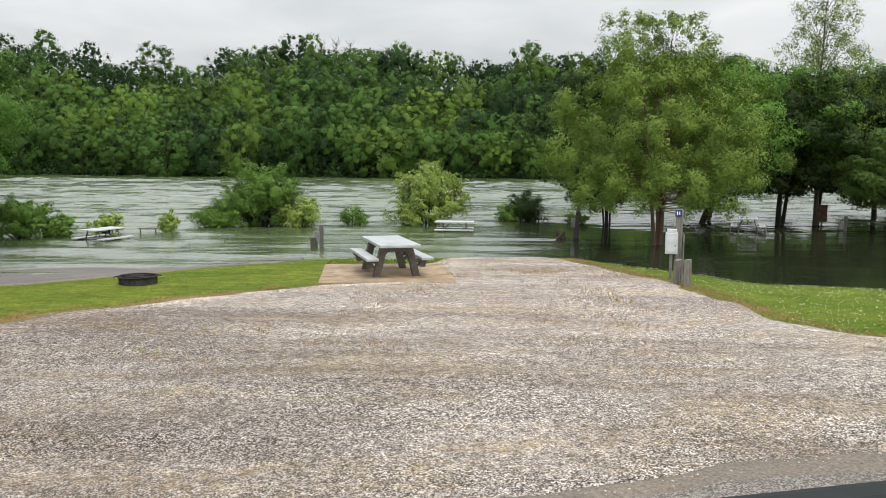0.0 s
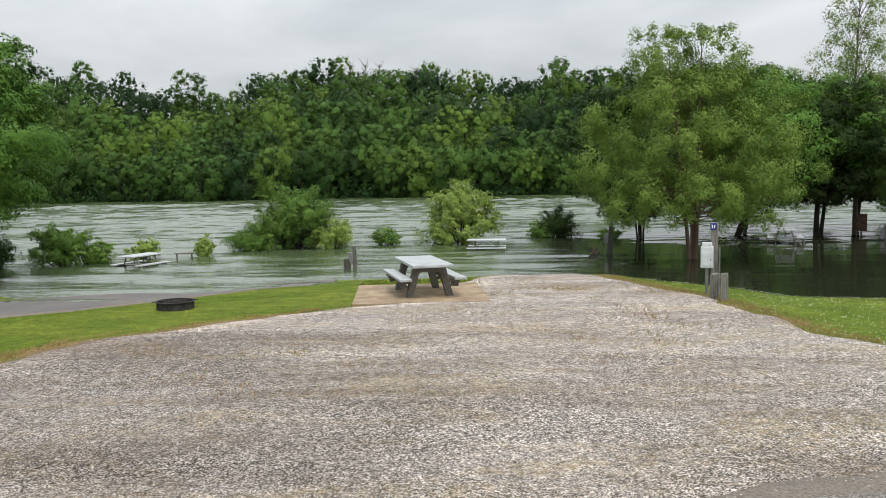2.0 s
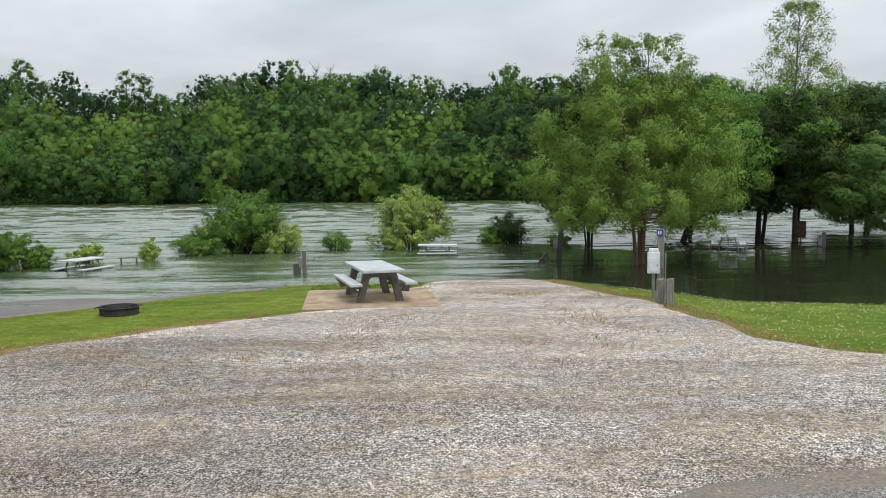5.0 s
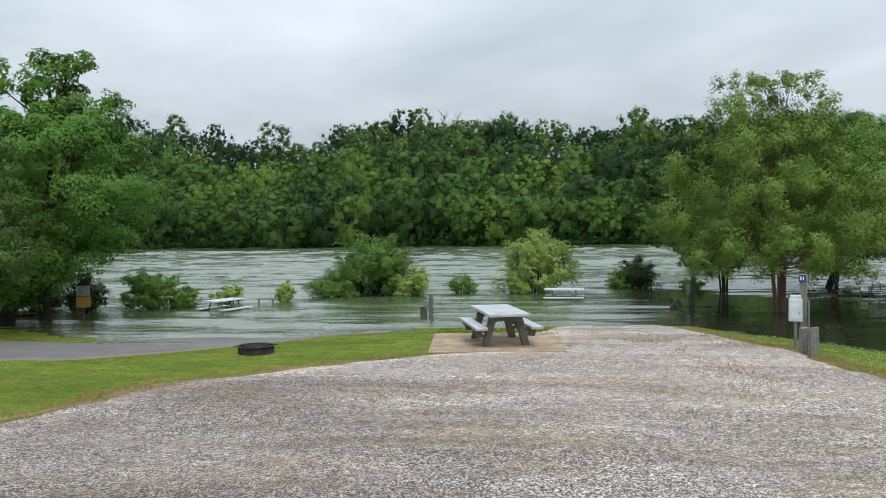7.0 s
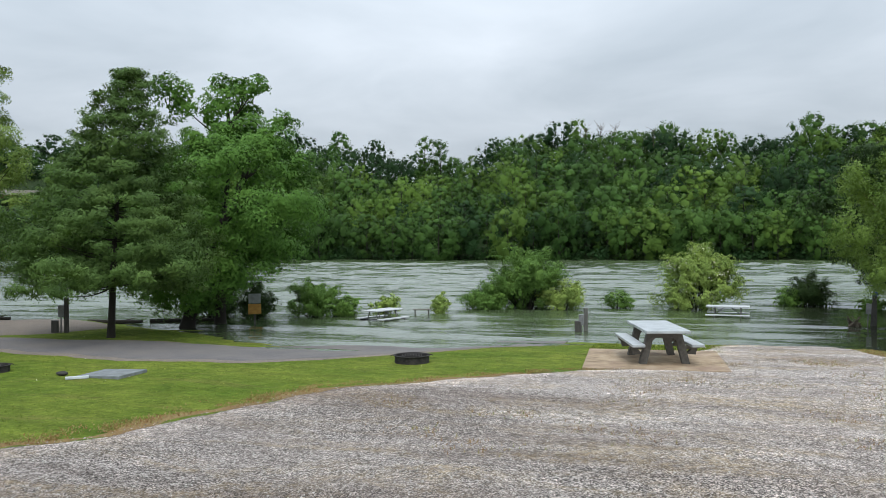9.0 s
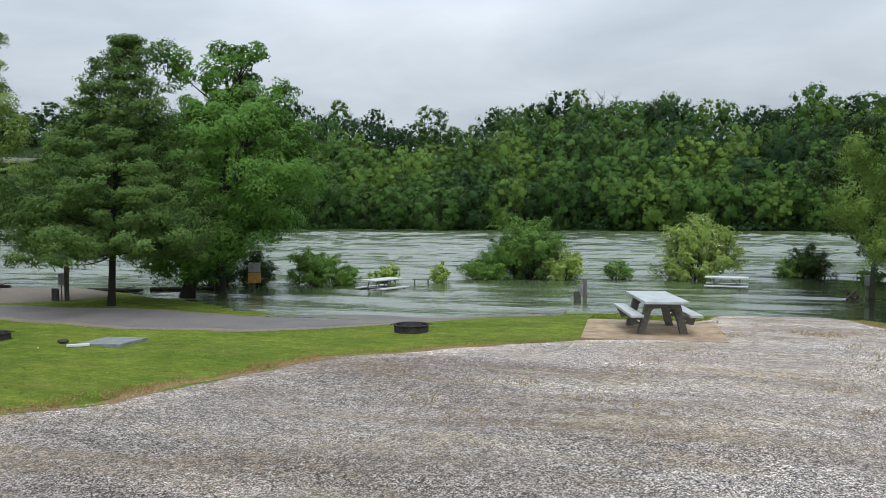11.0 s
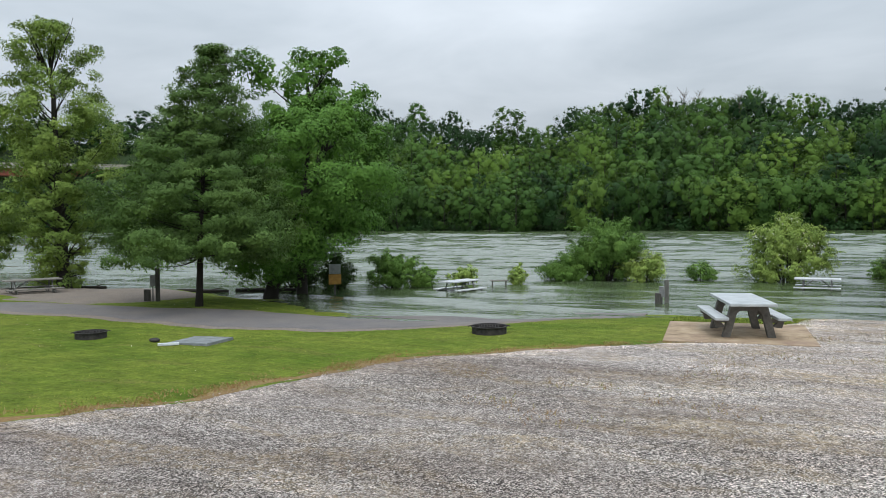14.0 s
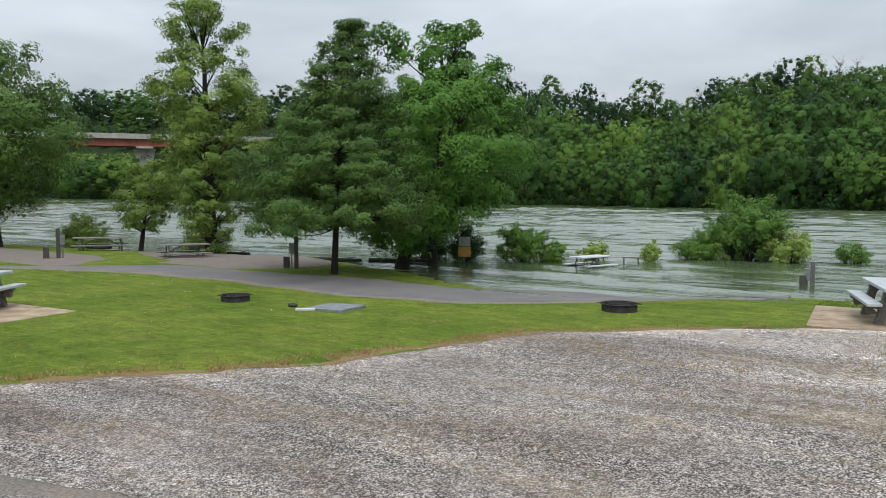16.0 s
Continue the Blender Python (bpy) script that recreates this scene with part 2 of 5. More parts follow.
k = Mat("tan_earth_gravel", rough=0.95, spec=0.15)
n = k.noise(30, 4, 0.7)
c = k.mix(k.noise(1.2, 5), k.ramp(n, (0.3, (0.14, 0.112, 0.086)), (0.7, (0.35, 0.29, 0.23))), k.ramp(n, (0.3, (0.08, 0.073, 0.068)), (0.7, (0.19, 0.178, 0.168))))
EARTH = k.colour(c).bump(n, 0.6, 0.02).m

k = Mat("rust_brown_soil", rough=0.95, spec=0.1)
n = k.noise(40, 4, 0.7)
RUST_SOIL = k.colour(k.mix(k.noise(2.0, 4), k.ramp(n, (0.3, (0.13, 0.065, 0.030)), (0.7, (0.27, 0.155, 0.075))), k.ramp(n, (0.3, (0.17, 0.13, 0.06)), (0.7, (0.30, 0.25, 0.12))))).bump(n, 0.6, 0.02).m

k = Mat("stained_concrete_slab", rough=0.85, spec=0.3)
n = k.noise(2.2, 6, 0.62)
c = k.ramp(n, (0.3, (0.18, 0.128, 0.080)), (0.52, (0.345, 0.260, 0.170)), (0.75, (0.46, 0.375, 0.270)))
c = k.mix(k.ramp(k.noise(0.9, 4, 0.6, None, 1.0), (0.5, 0.0), (0.7, 0.7)), c, (0.24, 0.16, 0.12))
SLAB = k.colour(c).bump(k.noise(60, 3), 0.3, 0.005).m

k = Mat("painted_table_top", rough=0.45, spec=0.5).local()
n = k.noise(3.0, 6, 0.65)
TOP = k.colour(k.ramp(n, (0.3, (0.30, 0.325, 0.335)), (0.6, (0.44, 0.47, 0.48)), (0.8, (0.52, 0.55, 0.56)))).bump(k.noise(80, 3), 0.2, 0.003).m
k = Mat("weathered_table_frame", rough=0.85, spec=0.3).local()
n = k.noise(6.0, 6, 0.7)
FRAME = k.colour(k.ramp(n, (0.3, (0.075, 0.070, 0.062)), (0.7, (0.165, 0.155, 0.138)))).bump(n, 0.4, 0.006).m
k = Mat("white_plank", rough=0.5, spec=0.45).local()
n = k.noise(14.0, 5, 0.65, k.stretch(0.2, 3, 3))
PLANK = k.colour(k.ramp(n, (0.25, (0.36, 0.375, 0.39)), (0.7, (0.60, 0.62, 0.64)))).bump(n, 0.3, 0.003).m
k = Mat("galvanised_tube", rough=0.5, metal=0.7).local()
TUBE = k.colour(k.ramp(k.noise(18, 4), (0.3, (0.12, 0.115, 0.11)), (0.7, (0.26, 0.255, 0.25)))).m
k = Mat("grey_weathered_wood", rough=0.9, spec=0.2).local()
n = k.noise(10, 6, 0.65, k.stretch(4, 4, 0.4))
WOOD = k.colour(k.ramp(n, (0.3, (0.105, 0.098, 0.085)), (0.7, (0.27, 0.26, 0.235)))).bump(n, 0.6, 0.008).m
k = Mat("dark_wet_wood", rough=0.8, spec=0.3).local()
n = k.noise(10, 6, 0.65, k.stretch(4, 4, 0.4))
WOOD_DARK = k.colour(k.ramp(n, (0.3, (0.035, 0.033, 0.030)), (0.7, (0.10, 0.095, 0.085)))).bump(n, 0.6, 0.008).m
k = Mat("grey_wet_timber", rough=0.85, spec=0.3).local()
n = k.noise(10, 6, 0.65, k.stretch(4, 4, 0.4))
GREYPOST = k.colour(k.ramp(n, (0.3, (0.065, 0.064, 0.058)), (0.7, (0.17, 0.168, 0.155)))).bump(n, 0.6, 0.008).m
k = Mat("pale_painted_metal", rough=0.45, spec=0.5).local()
METER = k.colour(k.ramp(k.noise(5, 5), (0.35, (0.48, 0.52, 0.55)), (0.7, (0.66, 0.70, 0.72)))).m
k = Mat("grey_metal_box", rough=0.5, metal=0.3).local()
GREYBOX = k.colour(k.ramp(k.noise(6, 5), (0.35, (0.15, 0.155, 0.155)), (0.7, (0.26, 0.265, 0.265)))).m
k = Mat("rusty_fire_ring_steel", rough=0.8, metal=0.35).local()
n = k.noise(9, 6, 0.7)
RING = k.colour(k.ramp(n, (0.3, (0.018, 0.017, 0.017)), (0.62, (0.060, 0.056, 0.052)), (0.8, (0.11, 0.075, 0.05)))).bump(n, 0.4, 0.004).m
k = Mat("ash_and_charcoal", rough=0.95)
ASH = k.colour(k.ramp(k.noise(20, 4), (0.35, (0.02, 0.02, 0.02)), (0.7, (0.11, 0.105, 0.10)))).bump(k.noise(30, 3), 0.8, 0.02).m
k = Mat("blue_sign_paint", rough=0.4)
BLUE = k.colour(k.ramp(k.noise(8, 3), (0.3, (0.015, 0.035, 0.16)), (0.7, (0.03, 0.06, 0.24)))).m
k = Mat("white_sign_paint", rough=0.5)
WHITE = k.colour(k.ramp(k.noise(8, 3), (0.3, (0.66, 0.67, 0.68)), (0.7, (0.8, 0.8, 0.8)))).m
k = Mat("amber_sign_paint", rough=0.6)
AMBER = k.colour(k.ramp(k.noise(7, 4), (0.3, (0.24, 0.12, 0.02)), (0.7, (0.42, 0.23, 0.04)))).m
k = Mat("grey_sign_paint", rough=0.6)
SIGNGREY = k.colour(k.ramp(k.noise(7, 4), (0.3, (0.16, 0.18, 0.17)), (0.7, (0.27, 0.29, 0.28)))).m
k = Mat("brown_board", rough=0.8)
BROWN = k.colour(k.ramp(k.noise(7, 4), (0.3, (0.055, 0.030, 0.020)), (0.7, (0.12, 0.07, 0.045)))).m
k = Mat("utility_lid_concrete", rough=0.85)
n = k.noise(5, 6, 0.65)
LID = k.colour(k.ramp(n, (0.3, (0.13, 0.145, 0.15)), (0.7, (0.25, 0.27, 0.275)))).bump(k.noise(60, 3), 0.3, 0.005).m
k = Mat("oxide_red_girder", rough=0.6)
n = k.noise(0.4, 5, 0.6, k.stretch(1, 1, 0.3))
GIRDER = k.colour(k.ramp(n, (0.3, (0.22, 0.065, 0.040)), (0.7, (0.36, 0.115, 0.070)))).m
k = Mat("bridge_concrete", rough=0.9)
n = k.noise(0.5, 6, 0.65)
PIER = k.colour(k.ramp(n, (0.3, (0.29, 0.27, 0.235)), (0.7, (0.46, 0.435, 0.385)))).m
k = Mat("grass_blades", rough=0.7, spec=0.25)
blade = k.ramp(k.island(), (0.0, (0.098, 0.152, 0.022)), (0.5, (0.142, 0.202, 0.032)), (0.85, (0.188, 0.238, 0.046)), (1.0, (0.28, 0.27, 0.08)))
tuft = k.mix(0.5, k.ramp(k.noise(7, 4, 0.8), (0.37, 0.32), (0.63, 1.7)), k.ramp(k.noise(1.6, 5, 0.7, k.stretch(0.5, 1.4, 1, 0.5)), (0.37, 0.42), (0.62, 1.6)))
blade = k.mix(1.0, blade, k.mix(k.span(k.axis(0), 3, 7), (1.0, 1.0, 0.80), (0.90, 0.98, 0.78)), 'MULTIPLY')
BLADES = k.colour(k.mix(1.0, blade, tuft, 'MULTIPLY')).m
k = Mat("dry_grass_blades", rough=0.8, spec=0.15)
STRAW = k.colour(k.ramp(k.island(), (0.0, (0.22, 0.11, 0.045)), (0.4, (0.33, 0.21, 0.095)), (0.75, (0.36, 0.31, 0.14)), (1.0, (0.20, 0.25, 0.06)))).m

k = Mat("muddy_flood_water", rough=0.07, spec=0.5)
k.b.inputs["IOR"].default_value = 2.3
# backwater is clearer, and its colour also holds the trees' dark reflection
open_flow = k.math('MAXIMUM', k.span(k.axis(1), 38, 43), k.math('SUBTRACT', 1.0, k.span(k.axis(0), 0.5, 4.5)))
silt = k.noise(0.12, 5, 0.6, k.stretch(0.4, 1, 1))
k.colour(k.mix(open_flow, k.mix(silt, (0.016, 0.021, 0.010), (0.034, 0.042, 0.024)), k.mix(silt, (0.052, 0.078, 0.036), (0.098, 0.134, 0.064))))
k.bump(k.noise(2.4, 4, 0.6, k.stretch(0.14, 1, 1), 0.3), k.span(open_flow, 0.0, 1.0, 0.10, 0.85), 0.06)
k.bump(k.noise(5.5, 3, 0.6, k.stretch(0.12, 1, 1), 0.2), k.span(open_flow, 0.0, 1.0, 0.03, 0.6), 0.02)
WATER = k.m

k = Mat("green_vehicle_paint", rough=0.35, spec=0.5)
GREENPAINT = k.colour(k.ramp(k.noise(3, 3), (0.3, (0.12, 0.15, 0.13)), (0.7, (0.17, 0.20, 0.175)))).m
k = Mat("black_rubber", rough=0.75, spec=0.2)
RUBBER = k.colour(k.ramp(k.noise(12, 3), (0.3, (0.012, 0.015, 0.015)), (0.7, (0.026, 0.030, 0.030)))).m


# ---------------------------------------------------------------- building helpers
def smooth(a, b, v):
    t = np.clip((v - a) / (b - a), 0, 1)
    return t * t * (3 - 2 * t)


def grid_mesh(name, xs, ys, zs):
    """A sheet from two-dimensional arrays of x, y and z."""
    r, c = xs.shape
    i = np.arange(r * c).reshape(r, c)
    f = np.stack([i[:-1, :-1], i[:-1, 1:], i[1:, 1:], i[1:, :-1]], -1).reshape(-1, 4)
    me = bpy.data.meshes.new(name)
    me.from_pydata(np.stack([xs, ys, zs], -1).reshape(-1, 3).tolist(), [], f.tolist())
    me.polygons.foreach_set("use_smooth", [True] * len(f))
    return me


def raw_mesh(name, verts, faces, soft=False, normals=None):
    me = bpy.data.meshes.new(name)
    me.from_pydata(np.asarray(verts).tolist(), [], np.asarray(faces).tolist())
    if soft or normals is not None:
        me.polygons.foreach_set("use_smooth", [True] * len(me.polygons))
    if normals is not None:
        me.normals_split_custom_set_from_vertices(np.asarray(normals).tolist())
    return me


def part(name, shape, material, parent=None, label="", at=None):
    """Links a bmesh or mesh as one object, under a thing or a part."""
    if isinstance(shape, bmesh.types.BMesh):
        me = bpy.data.meshes.new(name)
        shape.to_mesh(me)
        shape.free()
    else:
        me = shape
    if not me.materials:
        me.materials.append(material)
    ob = new(name, me)
    if parent is not None:
        ob.parent = parent
    if at is not None:
        ob.matrix_basis = at
    if label:
        tagged(ob, label)
    return ob


def box(bm, sx, sy, sz, m=None, bevel=0.0):
    m = m or Matrix()
    made = bmesh.ops.create_cube(bm, size=1.0, matrix=m @ Matrix.Diagonal((sx, sy, sz, 1)))
    if bevel:
        edges = list({e for v in made["verts"] for e in v.link_edges})
        bmesh.ops.bevel(bm, geom=edges, offset=bevel, segments=2, affect='EDGES', profile=0.6)
    return bm


def block(sx, sy, sz, m=None, bevel=0.0):
    return box(bmesh.new(), sx, sy, sz, m, bevel)


def rod(bm, a, b, r1, r2=None, sides=8):
    a, b = Vector(a), Vector(b)
    q = (b - a).to_track_quat("Z", "Y").to_matrix().to_4x4()
    bmesh.ops.create_cone(bm, cap_ends=True, segments=sides, radius1=r1, radius2=r1 if r2 is None else r2, depth=(b - a).length,
                          matrix=Matrix.Translation((a + b) / 2) @ q)
    return bm


def prism(bm, outline, thick, m):
    """A flat outline in x and z, given thickness along y."""
    front = [bm.verts.new(m @ Vector((x, -thick / 2, z))) for x, z in outline]
    back = [bm.verts.new(m @ Vector((x, thick / 2, z))) for x, z in outline]
    bm.faces.new(front)
    bm.faces.new(back[::-1])
    n = len(outline)
    for j in range(n):
        bm.faces.new((front[j], back[j], back[(j + 1) % n], front[(j + 1) % n]))
    bmesh.ops.recalc_face_normals(bm, faces=bm.faces[:])
    return bm


# ---------------------------------------------------------------- the lie of the land
WATER_Z = -0.35
SHORE = ((-400, 30), (-120, 19), (-60, 19), (-39, 21.8), (-31.7, 22.8), (-25.2, 24.2), (-22.4, 25.1), (-19.9, 23.4), (-17.1, 22.9),
         (-14.5, 21.4), (-13.8, 20.3), (-11.9, 19.6), (-9.7, 19.6), (-8.3, 20.1), (-5.5, 21.8), (-3.6, 22.9), (-1, 23.2), (1, 23.8),
         (3.7, 24), (4.9, 22.4), (6.2, 21.1), (7.1, 19.5), (8.3, 19), (11, 18.5), (40, 17), (400, 17))
FAR_SHORE = ((-1500, 60), (-400, 92), (-190, 112), (-100, 122), (-60, 124), (20, 126), (120, 128), (1500, 150))
shore_x, shore_y = [p[0] for p in SHORE], [p[1] for p in SHORE]
far_x, far_y = [p[0] for p in FAR_SHORE], [p[1] for p in FAR_SHORE]


# the wood's upper edge as seen from the lane: bearing and height in degrees
SKY_WAY = (-40, -24, -22, -20, -9, -6.5, -3.3, -0.5, 4, 7.8, 10, 13.4, 16.3, 18, 20.9, 22.4, 25.5, 31, 40, 47, 55, 57, 60, 66)
SKY_UP = (5.2, 5.5, 6.3, 6.9, 7.3, 7.5, 6.9, 6.8, 7.6, 8.0, 7.8, 7.6, 6.5, 6.2, 5.9, 6.5, 7.2, 7.4, 7.0, 6.3, 5.8, 6.0, 5.5, 5.5)


def ripple(x, y, s):
    return np.sin(x * 1.7 / s + 1.3 * np.sin(y * 0.9 / s)) * np.cos(y * 1.3 / s + 0.7 * np.sin(x * 1.1 / s))


def ground_z(x, y):
    """Height of the ground: a nearly level river bank, a shallow flooded shelf, the river bed, and the hill on the other side."""
    x, y = np.asarray(x, float), np.asarray(y, float)
    s = np.interp(x, shore_x, shore_y) - y
    near = np.where(s > 0, -0.35 + 0.35 * (1 - np.exp(-np.maximum(s, 0) / 1.6)), -0.35 + 0.03 * np.maximum(s, -20) + 0.08 * np.clip(s + 20, -25, 0))
    near = near + np.where(s > -3, 0.012 * ripple(x, y, 0.9), 0)
    o = y - np.interp(x, far_x, far_y)
    way = np.degrees(np.arctan2(-x, np.maximum(y, 1.0)))
    crest = (np.interp(x, far_x, far_y) + 100) / np.maximum(np.cos(np.radians(way)), 0.3)
    ridge = np.tan(np.radians(np.interp(way, SKY_WAY, SKY_UP))) * crest - 6.0 + 0.8 * ripple(x, y, 22.0)
    hill = -0.9 + 1.2 * smooth(0, 3, o) + ridge * smooth(2, 105, o) + 0.4 * ripple(x, y, 9.0) * smooth(4, 15, o)
    return np.where(o > -2, np.maximum(near, hill), near)


def gz(x, y):
    return float(ground_z(x, y))


def axis_steps(parts):
    return np.unique(np.concatenate([np.arange(a, b, s) for a, b, s in parts]))


gx = axis_steps(((-1500, -440, 100), (-440, -50, 7), (-50, 32, 0.6), (32, 150, 7), (150, 1501, 90)))
gy = axis_steps(((-300, 0, 30), (0, 44, 0.6), (44, 104, 5), (104, 150, 2), (150, 260, 6), (260, 1500, 100)))
X, Y = np.meshgrid(gx, gy)
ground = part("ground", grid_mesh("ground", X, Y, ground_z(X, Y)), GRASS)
tagged(ground, "mown green riverside lawn running down to the flood", "ground", kind="structure")

def swell(x, y):
    """Height of the flowing water: many wave trains across the current, in patches, dying away in the shelter of the near bank."""
    g = np.random.default_rng(17)
    z = np.zeros_like(x)
    for j in range(34):
        length = 0.55 * 6.0 ** (j / 33)
        turn = g.normal() * 0.17
        k1, k2 = 2 * np.pi / length * math.sin(turn), 2 * np.pi / length * math.cos(turn)
        z += 0.0100 * length ** 0.75 * np.sin(k1 * x + k2 * y + g.random() * 6.28 + 0.8 * np.sin(x * 0.05 + j) + 0.6 * np.sin(y * 0.09 + 2 * j))
    patch = 0.78 + 0.25 * ripple(x * 0.45, y, 7.0) + 0.2 * ripple(x * 0.4 + 20, y * 1.3, 3.1)
    s = y - np.interp(x, shore_x, shore_y)
    still = 0.50 - 0.44 * smooth(1, 6, x) - 0.30 * smooth(-11, -15, x)
    calm = still + (1 - still) * smooth(4, 17, s + 3.0 * ripple(x, y, 5.0) - 7.0 * smooth(2, 7, x) + 4.0 * smooth(-20, -26, x))
    return z * np.clip(patch, 0.15, 1.3) * calm * (1 + 0.6 * smooth(45, 110, y)) * (1 - smooth(160, 260, np.abs(x + 30)))


wx = axis_steps(((-900, -200, 25), (-200, -60, 1.2), (-60, -42, 0.7), (-42, 30, 0.42), (30, 90, 1.2), (90, 700, 40)))
wy = axis_steps(((15, 18, 1.5), (18, 45, 0.25), (45, 75, 0.4), (75, 131, 0.6), (131, 152, 5)))
X, Y = np.meshgrid(wx, wy)
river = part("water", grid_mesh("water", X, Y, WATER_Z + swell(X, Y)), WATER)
tagged(river, "grey-green swollen river flooding the bank", "river", kind="structure")


def spread(name, material, rows, lift, label, category, columns=60, wobble=0.12, dip=0.05):
    """A sheet laid on the ground between a left and a right edge: rows of (y, left x, right x). Its edges sink into the ground."""
    ys = axis_steps(((rows[0][0], rows[-1][0], 0.3),))
    left = np.interp(ys, [r[0] for r in rows], [r[1] for r in rows])
    right = np.interp(ys, [r[0] for r in rows], [r[2] for r in rows])
    left = left + wobble * (ripple(ys, left, 0.5) + 0.6 * ripple(ys, ys, 0.17))
    right = right + wobble * (ripple(ys, right + 5, 0.5) + 0.6 * ripple(ys + 3, ys, 0.17))
    u = np.concatenate([[0, 0.004, 0.012], np.linspace(0.02, 0.98, columns), [0.988, 0.996, 1]])
    X = left[:, None] * (1 - u) + right[:, None] * u
    Y = np.repeat(ys[:, None], len(u), 1)
    edge = np.minimum(np.minimum(X - left[:, None], right[:, None] - X), np.minimum(Y - ys[0], ys[-1] - Y))
    Z = ground_z(X, Y) + lift * smooth(0, 0.25, edge) - dip * (1 - smooth(0, 0.12, edge)) + 0.008 * ripple(X, Y, 0.45)
    me = grid_mesh(name, X, Y, Z)
    me.attributes.new("rim", 'FLOAT', 'POINT').data.foreach_set("value", np.clip((X - left[:, None]) / 1.3, 0, 1).ravel().astype(np.float32))
    ob = part(name, me, material)
    return tagged(ob, label, category, kind="structure")


GRAVEL_ROWS = ((2.4, -18, 20), (3.5, -16, 19.5), (4.5, -13, 19), (5.5, -10.8, 18.5), (7.3, -9.4, 17.5), (8.9, -8.1, 14), (10.0, -7.75, 10.6), (10.9, -7.4, 8.6), (11.7, -7.1, 7.0),
               (12.2, -6.95, 6.35), (13.2, -6.5, 5.75), (14.5, -4.8, 5.5), (16.2, -2.9, 5.25), (16.6, -2.2, 5.15), (17.0, -1.0, 5.1), (19.2, -0.9, 4.25),
               (19.7, -0.6, 4.1), (20.4, -0.4, 3.8), (21.2, -0.2, 3.5), (22.2, 0.0, 3.3), (22.9, 0.4, 3.2), (23.2, 1.2, 2.9))
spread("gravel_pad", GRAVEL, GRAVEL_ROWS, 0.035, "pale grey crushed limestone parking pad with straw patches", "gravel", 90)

# dead reddish turf along the gravel's left edge
RUST_ROWS = tuple((y, l - 0.42, l + 0.16) for y, l, r in GRAVEL_ROWS[3:13])
spread("bare_soil_strip", RUST_SOIL, RUST_ROWS, 0.016, "rust-brown bare soil between lawn and gravel", "soil", 6, 0.22, 0.03)
RUST_ROWS = tuple((y, r - 0.10, r + 0.20) for y, l, r in GRAVEL_ROWS[7:19])
spread("bare_soil_strip", RUST_SOIL, RUST_ROWS, 0.014, "brown dead turf beside the gravel", "soil", 6, 0.22, 0.03)


def lane(name, material, near, far, lift, label, category):
    """A sheet between two edges that run from left to right."""
    xs = np.arange(near[0][0], near[-1][0], 0.4)
    a = np.interp(xs, [p[0] for p in near], [p[1] for p in near]) + 0.08 * ripple(xs, xs, 0.4)
    b = np.interp(xs, [p[0] for p in far], [p[1] for p in far]) + 0.08 * ripple(xs + 4, xs, 0.4)
    u = np.array([0, 0.02, 0.06, 0.2, 0.35, 0.5, 0.65, 0.8, 0.94, 0.98, 1])
    Y = a[:, None] * (1 - u) + b[:, None] * u
    X = np.repeat(xs[:, None], len(u), 1)
    edge = np.minimum(Y - a[:, None], b[:, None] - Y)
    Z = ground_z(X, Y) + lift * smooth(0, 0.15, edge) - 0.05 * (1 - smooth(0, 0.08, edge))
    return tagged(part(name, grid_mesh(name, X, Y, Z), material), label, category, kind="structure")


lane("near_road", CHIPSEAL, ((-40, -7), (40, -7)), ((-40, 0.5), (-14, 2.2), (-7.2, 3.65), (0.8, 6.0), (1.9, 6.35), (2.7, 6.6), (4.3, 6.95), (8, 7.5), (20, 8.6), (40, 9.5)), 0.055,
     "grey worn asphalt lane at the gravel's edge", "road")
lane("road_shoulder", EARTH, ((-40, 0.1), (-14, 1.85), (-7.2, 3.25), (-2, 4.75), (0.8, 5.55), (1.9, 5.95), (2.7, 6.15), (4.3, 6.55), (8, 7.1), (20, 8.2), (40, 9.1)),
     ((-40, 0.7), (-14, 2.4), (-7.2, 3.8), (-2, 5.15), (0.8, 6.1), (1.9, 6.5), (2.7, 6.75), (4.3, 7.15), (8, 7.7), (20, 8.8), (40, 9.7)), 0.062, "bare grey-brown earth shoulder of the lane", "soil")
ROAD_NEAR = ((-27, 13.6), (-24.5, 14.4), (-21.5, 15.35), (-17.9, 15.55), (-13.2, 15.2), (-10.1, 15.65), (-8.6, 16.6), (-6.5, 19), (-4, 24))
ROAD_FAR = ((-27, 13.9), (-25.3, 14.9), (-23, 17.3), (-20.4, 17.6), (-17.7, 17.7), (-13.9, 18.5), (-12.3, 20.2), (-9, 22.5), (-6.5, 25), (-4, 30))
lane("road_verge", EARTH, tuple((x, y - 0.3) for x, y in ROAD_NEAR), tuple((x, y + 0.25) for x, y in ROAD_FAR), 0.014, "tan worn verge of the camp road", "soil")
lane("camp_road", ASPHALT, ROAD_NEAR, ROAD_FAR, 0.03, "narrow grey asphalt camp road dipping under the flood", "road")
spread("riverside_pad", EARTH, ((17.6, -24.0, -20.5), (18.6, -24.2, -19.2), (19.6, -27.5, -18.8), (20.6, -29, -18.6), (21.6, -28.5, -18.9), (23.2, -27, -20.3), (24.2, -25, -22)), 0.02,
       "tan gravel camping pad at the water's edge", "gravel", 24)
